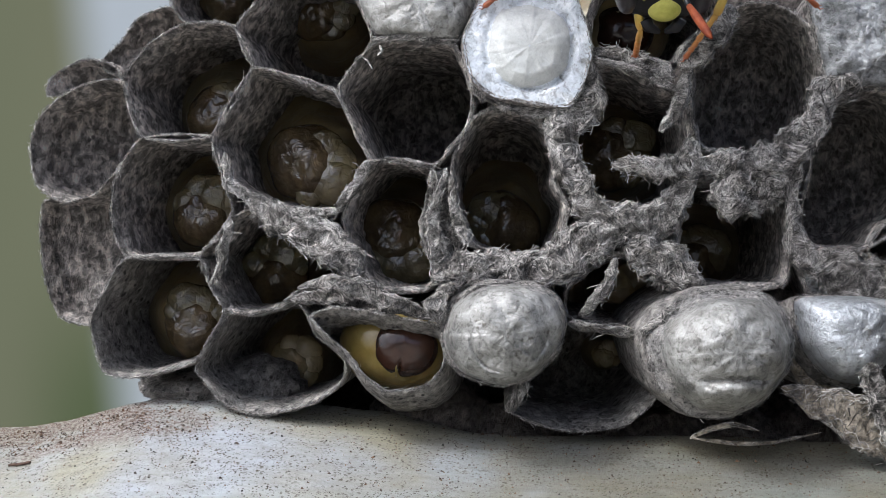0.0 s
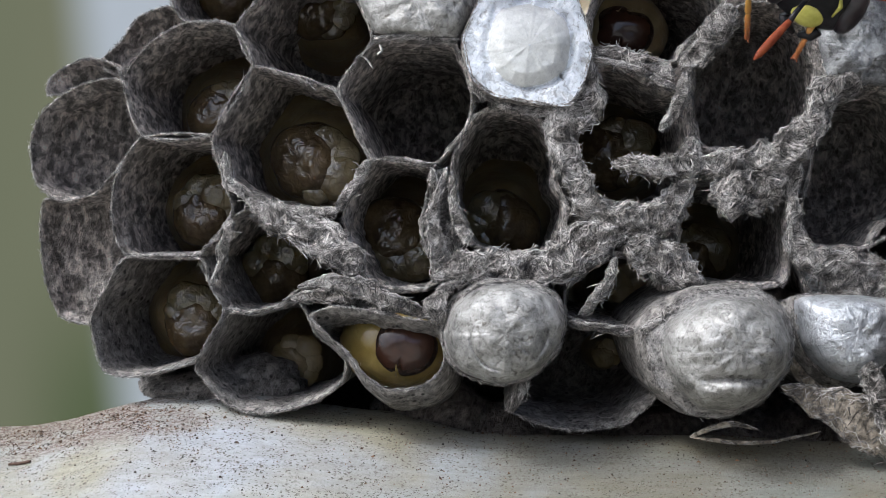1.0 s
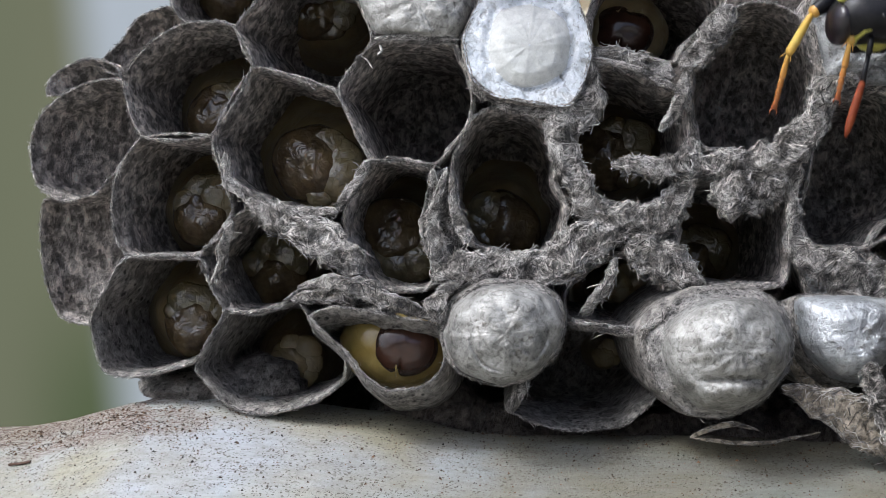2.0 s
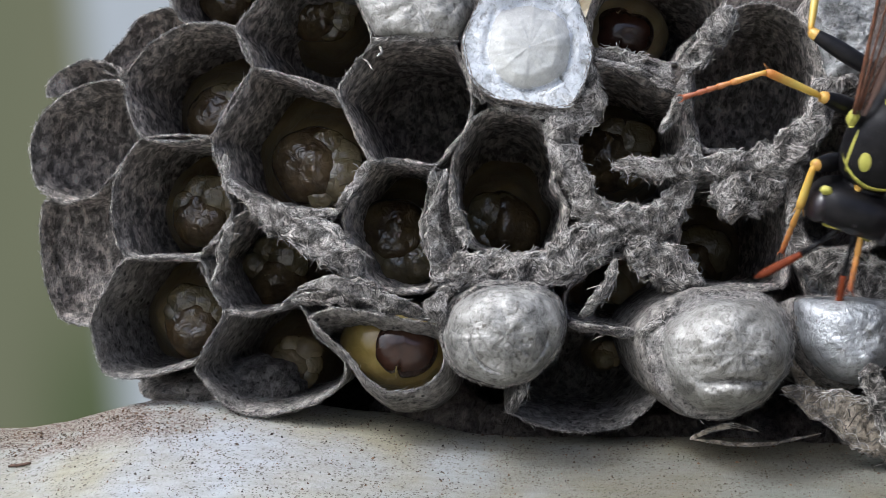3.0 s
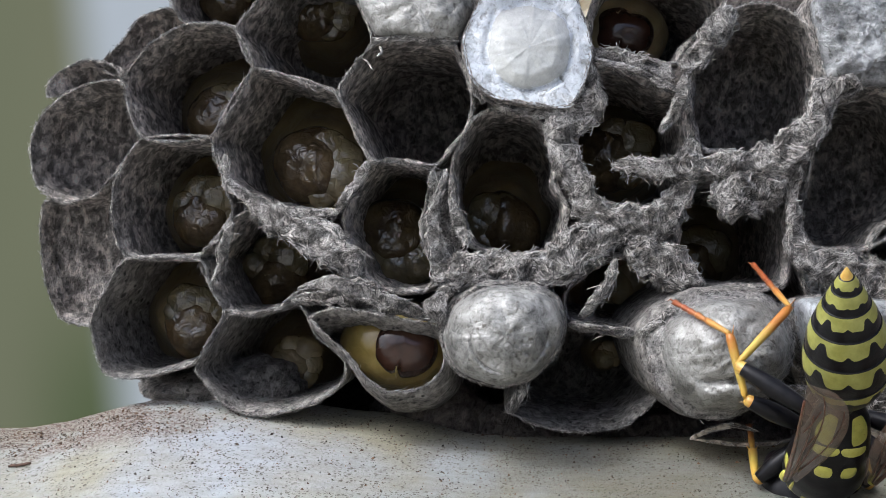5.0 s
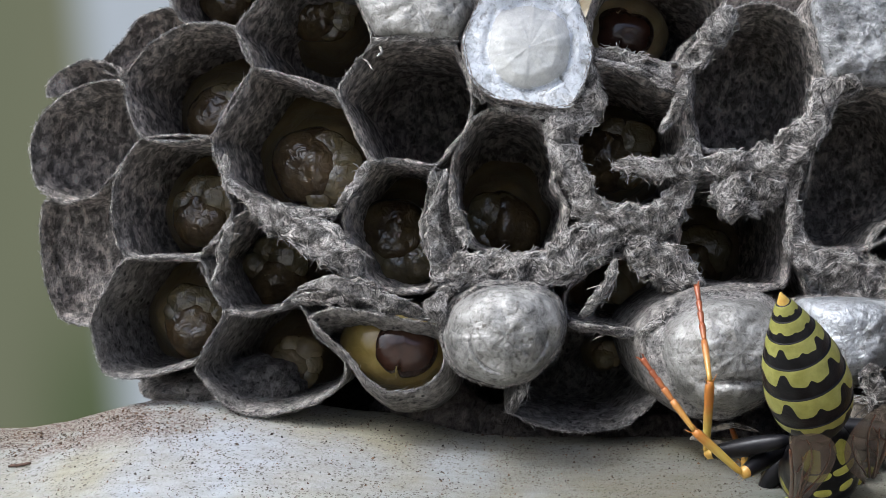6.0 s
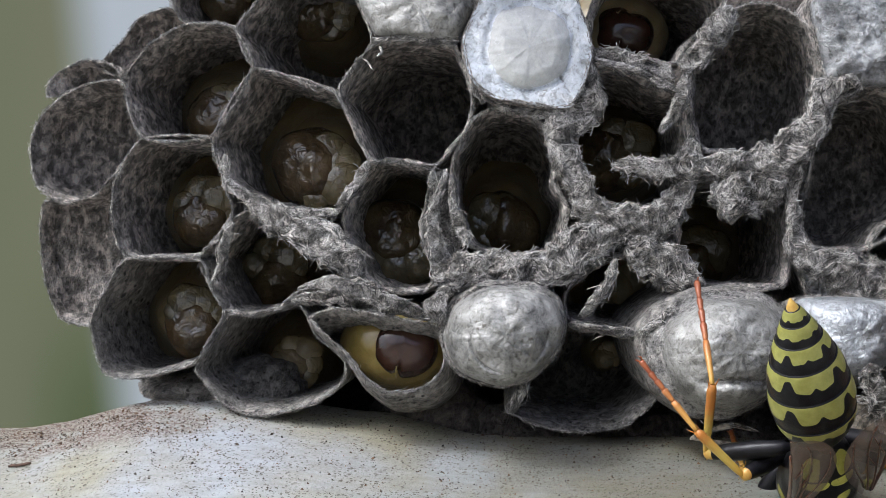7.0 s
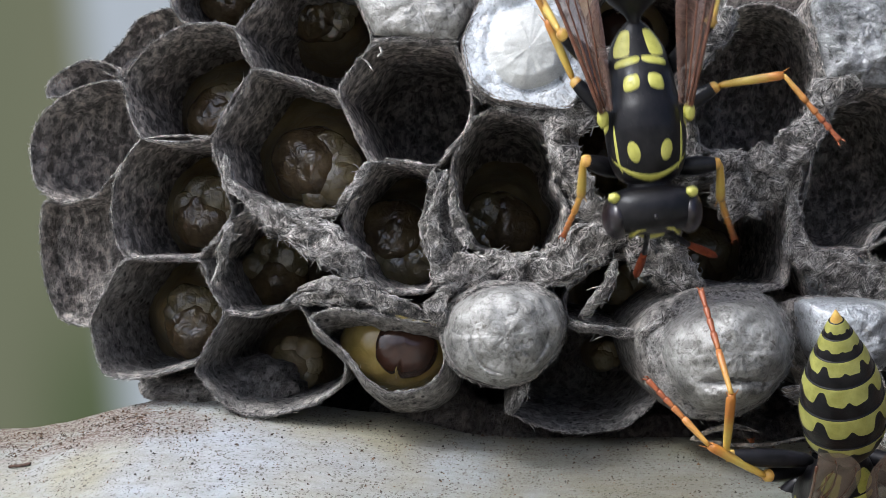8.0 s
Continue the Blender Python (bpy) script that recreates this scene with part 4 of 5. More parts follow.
def pupa(x, y, z, r, body):
    """A pupa that fills its cell: a yellow membrane, and the wet kidney-shaped head that shows in its middle, with a cleft below."""
    root = new("pupa")
    root.location = (x * MM, y * MM, z * MM)
    part("body", ball((-0.22 * r, 1.0 * r, 0.05 * r), (1.78 * r, 1.45 * r, 1.42 * r), 40, 20, 0.04, 1.0, x), body, root)
    rows = []
    for k in range(30):
        d = 1.0 - k / 29 * 0.985
        row = []
        for i in range(72):
            a = 2 * math.pi * i / 72
            cleft = math.exp(-((a - 4.45) / 0.10) ** 2)
            edge = 1 - 0.07 * cleft - 0.16 * math.exp(-((a - 1.15) / 0.40) ** 2) + 0.05 * math.exp(-((a - 2.3) / 0.5) ** 2)
            h = 0.62 * math.sqrt(max(0, 1 - d ** 2.6)) - 0.10 * cleft * smooth_step(0.2, 0.9, d) + 0.02 * rough((math.cos(a) * d, 0, math.sin(a) * d), 0.4, x)
            row.append((1.03 * r * d * edge * math.cos(a), (-h + 0.05) * r, 0.90 * r * d * edge * math.sin(a)))
        rows.append(np.array(row))
    part("head", rows_to_mesh(rows, True, True), BROWN, root, "glossy dark brown head")
    part("seam", tube([(-0.24 * r, -0.52 * r, -0.50 * r), (-0.25 * r, -0.42 * r, -0.68 * r), (-0.25 * r, -0.3 * r, -0.86 * r)], (0.015, 0.03, 0.03), 6), body, root)
    for s in (-0.28, 0.12, 0.42):
        part("seam", tube([(s * r, -0.34 * r, 0.66 * r), (s * r + 0.12 * r, -0.46 * r, 0.60 * r), (s * r + 0.2 * r, -0.36 * r, 0.70 * r)], (0.02, 0.045, 0.02), 6), body, root)
    return tagged(root, "ochre pupa with a glossy dark brown head in its cell", "pupa", "pupae in the cells")


pupa(-1.72, 0.9, -4.38, 1.48, OCHRE)
pupa(8.5, 6.6, 10.3, 1.5, CREAM)


# ---------------------------------------------------------------- wasps
def chitin(name, a, c, rough=0.35, coat=0.25, size=2.0, spec=0.45):
    m, n, l, b = material(name, rough, coat=coat, spec=spec)
    l.new(ramp(n, l, grain(n, l, coords(n, l), size, 4.0, 0.6), (0.35, a), (0.66, c)), b.inputs["Base Color"])
    b.inputs["Coat Roughness"].default_value = 0.2
    bump(n, l, b, grain(n, l, coords(n, l), 9.0, 2.0), 0.25, 0.04)
    return m


BLACK = chitin("black_chitin", (0.004, 0.004, 0.005), (0.011, 0.010, 0.011), 0.34, 0.04, spec=0.22)
YELLOW = chitin("yellow_chitin", (0.36, 0.345, 0.055), (0.50, 0.475, 0.10), 0.42)
LEG_YELLOW = chitin("leg_yellow", (0.42, 0.175, 0.025), (0.60, 0.43, 0.09), 0.42, size=1.1)


def limb(name, *stops):
    """Chitin whose colour runs along a limb, by millimetres from its joint."""
    m, n, l, b = material(name, 0.38, coat=0.2, spec=0.45)
    sep, off = n.new("ShaderNodeSeparateXYZ"), n.new("ShaderNodeMath")
    l.new(coords(n, l, (0.25, 0.25, 0.25)), sep.inputs[0])
    off.operation = "MULTIPLY_ADD"
    off.inputs[1].default_value = 0.3
    l.new(grain(n, l, coords(n, l), 1.3, 4.0, 0.65), off.inputs[0])
    l.new(sep.outputs["Z"], off.inputs[2])
    l.new(ramp(n, l, off.outputs[0], *((0.15 + z / 4, c) for z, c in stops)), b.inputs["Base Color"])
    bump(n, l, b, grain(n, l, coords(n, l), 9.0, 2.0), 0.3, 0.05)
    return m


SHIN = limb("shin_amber", (0.0, (0.52, 0.30, 0.04)), (1.2, (0.52, 0.385, 0.075)), (2.6, (0.42, 0.16, 0.025)))
FOOT = limb("foot_amber", (0.0, (0.52, 0.31, 0.06)), (1.4, (0.46, 0.19, 0.045)), (2.6, (0.27, 0.075, 0.025)))
BAND = chitin("band_yellow", (0.24, 0.235, 0.045), (0.34, 0.33, 0.08), 0.42)
RED = chitin("antenna_red", (0.12, 0.022, 0.007), (0.21, 0.050, 0.015), 0.6, 0.0, spec=0.2)
EYE = chitin("compound_eye", (0.006, 0.005, 0.007), (0.018, 0.011, 0.013), 0.3, 0.3)


def wing_stuff():
    m, n, l, b = material("wing_membrane", 0.24, coat=0.6, alpha=0.76)
    base = ramp(n, l, grain(n, l, coords(n, l, (1, 1, 0.25)), 0.9, 4.0, 0.6), (0.3, (0.060, 0.029, 0.018)), (0.7, (0.150, 0.085, 0.060)))
    l.new(base, b.inputs["Base Color"])
    bump(n, l, b, grain(n, l, coords(n, l, (1, 1, 0.2)), 3.0, 2.0), 0.5, 0.15)
    return m


WING = wing_stuff()
VEIN = chitin("wing_vein", (0.06, 0.022, 0.011), (0.15, 0.058, 0.027), 0.3)


def profile_at(profile, z):
    p = np.array(profile, float)
    return [float(np.interp(z, p[:, 0], p[:, k])) for k in (1, 2, 3)]


def smooth_profile(profile, count=60):
    """Rows of z, half width, half height, middle, rounded off."""
    p = np.array(profile, float)
    z = np.linspace(p[0, 0], p[-1, 0], count)
    q = np.stack([z] + [np.interp(z, p[:, 0], p[:, k]) for k in (1, 2, 3)], 1)
    for _ in range(5):
        q[1:-1, 1:] = 0.25 * q[:-2, 1:] + 0.5 * q[1:-1, 1:] + 0.25 * q[2:, 1:]
    return q


def on_loft(q, z, a, lift=0.0):
    rx, ry, cy = profile_at(q, z)
    return ((rx + lift) * math.sin(a), cy - (ry + lift) * math.cos(a), z)


def loft(q, seg=48):
    rows = [np.array([on_loft(q, z, 2 * math.pi * i / seg) for i in range(seg)]) for z in q[:, 0]]
    v, f = rows_to_mesh(rows, True)
    n = len(rows)
    f += [tuple(range(seg))[::-1], tuple(range((n - 1) * seg, n * seg))]
    return v, f


def blotch(q, z, a, hz, ha, skew=0.0, square=0.0, lift=0.035, bend=0.0):
    """A marking that lies on a loft: an oval or squarish plate, bent along the body's curve."""
    rows = []
    for k in range(7):
        r = k / 6
        row = []
        for i in range(28):
            t = 2 * math.pi * i / 28
            c, s = math.cos(t), math.sin(t)
            if square:
                g = 1 / max(abs(c), abs(s)) ** square
                c, s = c * g, s * g
            u = r * s
            row.append(on_loft(q, z + hz * r * c + skew * u * ha + bend * u * u, a + ha * u, lift * (1 - 0.9 * r ** 4)))
        rows.append(np.array(row))
    return rows_to_mesh(rows[::-1], True, True)


THORAX = smooth_profile([(-2.25, 0.75, 0.7, 0.3), (-2.0, 1.3, 1.15, 0.25), (-1.2, 1.62, 1.5, 0.15), (0.0, 1.72, 1.65, 0.1), (1.0, 1.62, 1.6, 0.15),
                         (1.35, 1.5, 1.45, 0.2), (2.1, 1.4, 1.4, 0.3), (2.6, 1.35, 1.22, 0.42), (3.6, 1.15, 0.82, 0.85), (4.3, 0.75, 0.5, 1.0), (4.7, 0.3, 0.3, 0.9)])
ABDOMEN = smooth_profile([(0.0, 0.22, 0.22, 0), (0.4, 0.34, 0.34, 0), (1.0, 1.05, 0.95, 0.05), (1.9, 1.52, 1.42, 0.1), (3.0, 1.68, 1.6, 0.1),
                          (4.4, 1.52, 1.43, 0.1), (5.6, 1.17, 1.08, 0.05), (6.7, 0.72, 0.64, 0), (7.6, 0.32, 0.3, 0), (8.1, 0.04, 0.04, 0)], 90)


def tergite(z0, z1, k):
    """One plate of the abdomen, with its scalloped yellow band at the rear edge."""
    seg = 160
    steps = [0, 0.2, 0.4, 0.6, 0.8, 0.9, 1.0] + [1 + j / 6 for j in range(1, 7)] + [2 + j / 3 for j in range(1, 4)]
    rows = []
    for u in steps:
        row = []
        for i in range(seg):
            a = abs((2 * math.pi * i / seg + math.pi) % (2 * math.pi) - math.pi)
            edge = 0.46 + 0.13 * math.exp(-(a / 0.10) ** 2) + 0.34 * math.exp(-((a - 0.74) / 0.17) ** 4) + 0.03 * math.sin(7 * a + 2 * k)
            edge += 0.14 * smooth_step(1.25, 1.6, a) + (0.15 if k == 0 else 0)
            if k >= 4:
                edge = 0.46 + 0.3 * (edge - 0.46)
            edge = min(edge, 0.86)
            s = u * edge if u <= 1 else edge + (0.93 - edge) * (u - 1) if u <= 2 else 0.93 + 0.07 * (u - 2)
            lift = 0.05 * smooth_step(0, 0.5, s) - 0.12 * smooth_step(0.93, 1.0, s)
            row.append(on_loft(ABDOMEN, z0 + (z1 + 0.18 - z0) * s, 2 * math.pi * i / seg, lift))
        rows.append(np.array(row))
    v, f = rows_to_mesh(rows, True)
    index = [1 if 6 <= j < 12 else 0 for j in range(len(steps) - 1) for i in range(seg)]
    return v, f, index


def leg_piece(length, r0, r1, bulge=0.0, seg=10):
    s = np.linspace(0, 1, 12)
    r = r0 + (r1 - r0) * s + bulge * np.sin(np.pi * s)
    r[0] *= 0.6
    r[-1] *= 0.75
    return tube([(0, 0, length * k) for k in s], r, seg)


LEGS = {"front": (2.2, 2.0, 2.6), "middle": (2.65, 2.8, 3.6), "hind": (3.6, 3.6, 4.7)}
HIPS = {"front": (0.95, 1.2, -1.6), "middle": (1.0, 1.5, 0.5), "hind": (0.95, 1.5, 2.2)}


def leg(root, which, side):
    lf, lt, ls = LEGS[which]
    femur = part("leg", leg_piece(lf, 0.26, 0.24, 0.16), BLACK, root, "black thigh with an orange shin and foot")
    part("knee", tube([(0, 0, lf * s) for s in (0.70, 0.76, 0.88, 0.99, 1.02)], (0.315, 0.345, 0.30, 0.24, 0.09)), LEG_YELLOW, femur)
    tibia = part("shin", join(leg_piece(lt, 0.13, 0.205, 0.02), *(tube([(s * 0.1, 0, lt * 0.95), (s * 0.26, 0.05, lt + 0.30)], (0.045, 0.008), 6) for s in (-1, 1))), SHIN, femur)
    pieces, z = [], 0.0
    for k, s in enumerate((0.42, 0.17, 0.13, 0.11, 0.17)):
        pieces.append(tube([(0, 0, z), (0, 0, z + ls * s * 0.15), (0, 0, z + ls * s * 0.85), (0, 0, z + ls * s)], (0.10, 0.11 - 0.003 * k, 0.155 - 0.004 * k, 0.13), 8))
        z += ls * s
    for s in (-1, 1):
        pieces.append(tube([(s * 0.05, 0, z - 0.05), (s * 0.15, 0, z + 0.13), (s * 0.14, 0.12, z + 0.22)], (0.05, 0.035, 0.01), 6))
        pieces.append(tube([(s * 0.08, 0, z - 0.2), (s * 0.13, 0, z - 0.1)], (0.03, 0.005), 5))
    foot = part("foot", join(*pieces), FOOT, femur)
    # short hairs on the shin
    n = 60
    a, h = np.random.uniform(0, 6.283, n), np.random.uniform(0.1, 1, n) * lt
    base = np.stack([0.18 * np.cos(a), 0.18 * np.sin(a), h], 1)
    part("bristle", strands(base, np.stack([np.cos(a), np.sin(a), np.full(n, 1.3)], 1), 0.16, 0.008), LEG_YELLOW, femur)["kind"] = "stuff"
    return femur, tibia, foot, femur.children[-1]


def wing(root, side):
    """A folded wing: a long narrow pleated blade with veins, hinged beside the thorax."""
    rows = []
    for j in range(31):
        s = j / 30
        w = 0.30 + 1.55 * math.sin(math.pi * min(1, s * 0.62 + 0.06)) ** 1.2
        w *= math.sqrt(max(0.004, 1 - s ** 9))
        row = []
        for i in range(11):
            u = i / 10
            row.append((side * (0.15 - w * u + 0.55 * s), -0.22 * math.sin(u * math.pi * 3) * (0.4 + 0.6 * s) * (1 - s) - 0.08 * u - 0.3 * math.sin(s * 3), 10.2 * s))
        rows.append(np.array(row))
    v, f = rows_to_mesh(rows, False)
    blade = part("wing", (v, f), WING, root, "smoky amber folded wing with brown veins")

    def vein(i0, i1, s0, s1, r):
        pts = []
        for s in np.linspace(s0, s1, 14):
            k = (s - s0) / (s1 - s0)
            j, i = s * 30, i0 + (i1 - i0) * k
            a = rows[int(min(j, 29.99))][int(min(i, 9.99))] * (1 - i % 1) + rows[int(min(j, 29.99))][min(10, int(i) + 1)] * (i % 1)
            b = rows[min(30, int(j) + 1)][int(min(i, 9.99))] * (1 - i % 1) + rows[min(30, int(j) + 1)][min(10, int(i) + 1)] * (i % 1)
            pts.append(a + (b - a) * (j % 1) - np.array((0, 0.02, 0)))
        part("vein", tube(pts, [r * (1 - 0.5 * k / 13) for k in range(14)], 6), VEIN, blade)

    vein(0, 0, 0.0, 0.86, 0.11)
    vein(1.6, 2.5, 0.02, 0.75, 0.055)
    vein(3.5, 5.0, 0.02, 0.9, 0.05)
    vein(5.5, 9.0, 0.1, 0.8, 0.035)
    vein(2.3, 5.0, 0.45, 0.62, 0.035)
    vein(1.0, 4.0, 0.6, 0.78, 0.03)
    blade.location = (side * 1.7 * MM, -0.95 * MM, 0.85 * MM)
    return blade


def antenna(root, side):
    ob = part("antenna", join(tube([(0, 0, 0), (0, 0, -0.5), (side * 0.03, 0, -1.0)], (0.11, 0.14, 0.12)),
                              tube([(side * 0.03, 0, -1.0), (side * 0.1, 0, -1.6), (side * 0.14, 0.02, -2.2)], (0.10, 0.115, 0.13))), BLACK, root, "dark antenna with an orange club")
    pts = [(side * (0.14 + 0.06 * k), 0.02 + 0.015 * k, -2.15 - 0.34 * k) for k in range(8)]
    part("club", tube(pts, (0.135, 0.155, 0.175, 0.185, 0.185, 0.18, 0.15, 0.05)), RED, ob)
    ob.location = (side * 0.34 * MM, -0.35 * MM, -4.1 * MM)
    return ob


def wasp(label):
    """A paper wasp, head down along -z, its back towards -y; the origin lies in the middle of the thorax."""
    root = new("paper_wasp")
    thorax = part("thorax", loft(THORAX), BLACK, root)
    part("collar", blotch(THORAX, -2.0, 0, 0.13, 1.25, 0, 0, 0.05, 0.95), YELLOW, thorax)
    for s in (-1, 1):
        part("marking", blotch(THORAX, -0.90, s * 0.43, 0.42, 0.17, 0.5 * s, 0), YELLOW, thorax)
        part("marking", blotch(THORAX, -0.75, s * 0.95, 1.0, 0.05, 0, 0), YELLOW, thorax)
        part("marking", blotch(THORAX, 1.98, s * 0.38, 0.34, 0.26, -0.3 * s, 0.4, 0.06), YELLOW, thorax)
        part("marking", blotch(THORAX, 2.90, s * 0.5, 0.17, 0.48, -0.25 * s, 0.4, 0.06), YELLOW, thorax)
        part("marking", blotch(THORAX, 3.72, s * 0.70, 0.60, 0.38, 0, 0.7), YELLOW, thorax)
        part("marking", blotch(THORAX, 0.3, s * 1.45, 0.3, 0.28, 0, 0), YELLOW, thorax)
        part("wing_joint", ball((s * 1.80, -0.75, 0.62), (0.25, 0.22, 0.40), 16, 10, 0.2), YELLOW, thorax)
    part("neck", ball((0, 0.35, -2.35), (0.95, 0.85, 0.5), 24, 14, 0.04), BLACK, thorax)
    head = part("head", ball((0, 0.35, -3.3), (2.05, 1.65, 1.05), 44, 30, 0.02, 1.0, 1.0, 0.8), BLACK, root)
    for s in (-1, 1):
        part("eye", ball((s * 1.52, 0.35, -3.5), (0.6, 1.4, 0.92), 24, 16), EYE, head, "glossy dark compound eye")
        part("temple_spot", ball((s * 1.62, -0.78, -2.72), (0.26, 0.16, 0.2), 14, 8, 0.3), YELLOW, head)
        part("brow", tube([(s * 0.2, -0.85, -4.05), (s * 0.7, -0.7, -4.15), (s * 1.0, -0.1, -4.32), (s * 0.9, 0.5, -4.38)], (0.05, 0.07, 0.1, 0.05)), YELLOW, head)
        part("jaw", tube([(s * 0.75, 1.8, -3.95), (s * 0.55, 2.15, -4.1), (s * 0.1, 2.35, -4.15)], (0.28, 0.26, 0.1)), BLACK, head)
        antenna_of[(root.name, s)] = antenna(root, s)
    for x, z in ((0, -3.62), (-0.27, -3.3), (0.27, -3.3)):
        part("ocellus", ball((x, -1.24, z), (0.09, 0.06, 0.09), 12, 8), EYE, head)
    part("face_plate", ball((0, 1.05, -4.02), (0.78, 0.76, 0.5), 28, 16, 0.03), YELLOW, head, "lemon yellow face plate")
    belly = part("abdomen", loft(ABDOMEN, 40), BLACK, root, "black abdomen with scalloped yellow bands")
    for k, (a, b) in enumerate(((0.9, 2.25), (2.25, 3.8), (3.8, 5.15), (5.15, 6.2), (6.2, 7.0), (7.0, 7.6))):
        part("tergite", tergite(a, b, k), [BLACK, BAND], belly)
    part("tail_tip", tube([(0, 0.02, 7.45), (0, 0, 7.75), (0, 0, 8.2)], (0.34, 0.24, 0.04), 20), LEG_YELLOW, belly)
    belly.location = (0, 0.75 * MM, 4.55 * MM)
    n = 320
    a, z = np.random.uniform(-1.5, 1.5, n), np.random.uniform(-2.1, 4.0, n)
    base = np.array([on_loft(THORAX, zz, aa) for zz, aa in zip(z, a)])
    part("fuzz", strands(base, np.stack([np.sin(a), -np.cos(a), np.full(n, 0.9)], 1), 0.11, 0.004), BLACK, thorax)["kind"] = "stuff"
    made = {"root": root, "abdomen": belly}
    for s in (-1, 1):
        made["wing", s] = wing(root, s)
        made["antenna", s] = antenna_of[(root.name, s)]
        for which in LEGS:
            made[which, s] = leg(root, which, s)
    tagged(root, label, "wasp", "wasps on the nest")
    return made


antenna_of = {}
wasp_low = wasp("black and yellow paper wasp climbing down beside silk caps")
wasp_high = wasp("black and yellow paper wasp running down over the nest")

# ---------------------------------------------------------------- what moves
TIMES = [k / 10 for k in range(81)]


def between(rows, t):
    """The values of rows (time first) at t, eased between them."""
    if t <= rows[0][0]:
        return np.array(rows[0][1:])
    for a, b in zip(rows, rows[1:]):
        if t <= b[0]:
            s = (t - a[0]) / (b[0] - a[0])
            return np.array(a[1:]) * (1 - s) + np.array(b[1:]) * s
    return np.array(rows[-1][1:])


def place(v):
    return pose(v[0] * MM, v[1] * MM, v[2] * MM, *v[3:6])


def aim(a, b, up=(0, -1, 0.2)):
    """A pose at a (metres) whose z axis points to b."""
    z = (b - a).normalized()
    x = Vector(up).cross(z)
    x = x.normalized() if x.length > 1e-6 else Vector((1, 0, 0))
    y = z.cross(x)
    m = Matrix((x, y, z)).transposed().to_4x4()
    m.translation = a
    return m


REST = {"front": ((2.3, 0.2, -2.6), (2.4, 2.4, -4.0), (2.2, 3.6, -5.6)), "middle": ((3.0, -0.2, 0.2), (4.6, 2.0, 0.4), (6.4, 3.6, 0.3)),
        "hind": ((3.0, 0.0, 4.2), (4.0, 2.2, 6.6), (5.0, 3.6, 9.6))}


def move_leg(made, which, side, body, steps=()):
    """Keys a leg: knee, ankle and toe where steps give them (world, mm), else at rest beside the body; the pieces keep their length."""
    femur, tibia, foot, hair = made[which, side]
    lf, lt, ls = (v * MM for v in LEGS[which])
    hx, hy, hz = HIPS[which]
    hip = Vector((side * hx, hy, hz)) * MM
    rest = np.array([c for p in REST[which] for c in (p[0] * side, p[1], p[2])])
    up, mid, low = [], [], []
    for t in TIMES:
        m = place(between(body, t)).inverted()
        pts = rest
        if steps:
            near = min(abs(t - r[0]) for r in steps)
            inside = steps[0][0] <= t <= steps[-1][0]
            w = 1.0 if inside else max(0.0, 1 - near / 0.5)
            if w > 0:
                v = between(steps, t)
                seen = np.array([c for k in (0, 3, 6) for c in (m @ (Vector(v[k:k + 3]) * MM)) / MM])
                pts = rest * (1 - w) + seen * w
        knee, ankle, toe = (Vector(pts[k:k + 3]) * MM for k in (0, 3, 6))
        a = aim(hip, knee)
        k_at = a @ Vector((0, 0, lf))
        b = aim(k_at, ankle)
        c = aim(b @ Vector((0, 0, lt)), toe)
        up.append((t, a))
        mid.append((t, a.inverted() @ b))
        low.append((t, a.inverted() @ c))
    walk(femur, up)
    walk(tibia, mid)
    walk(hair, mid)
    walk(foot, low)


def move_wasp(made, body, belly, wings, feelers, legs):
    """Keys a wasp: its body's way, the bend of the abdomen, the spread of wings and antennae, and its legs."""
    walk(made["root"], [(t, place(between(body, t))) for t in TIMES])
    hinge = made["abdomen"].location.copy()
    walk(made["abdomen"], [(r[0], Matrix.Translation(hinge) @ pose(0, 0, 0, *r[1:])) for r in belly])
    for s in (-1, 1):
        at = made["wing", s].location.copy()
        walk(made["wing", s], [(r[0], Matrix.Translation(at) @ pose(0, 0, 0, r[1], s * r[2], s * r[3])) for r in wings])
        at = made["antenna", s].location.copy()
        walk(made["antenna", s], [(r[0], Matrix.Translation(at) @ pose(0, 0, 0, r[1 if s < 0 else 3], r[2 if s < 0 else 4], 0)) for r in feelers])
        for which in LEGS:
            move_leg(made, which, s, body, legs.get((which, s), ()))


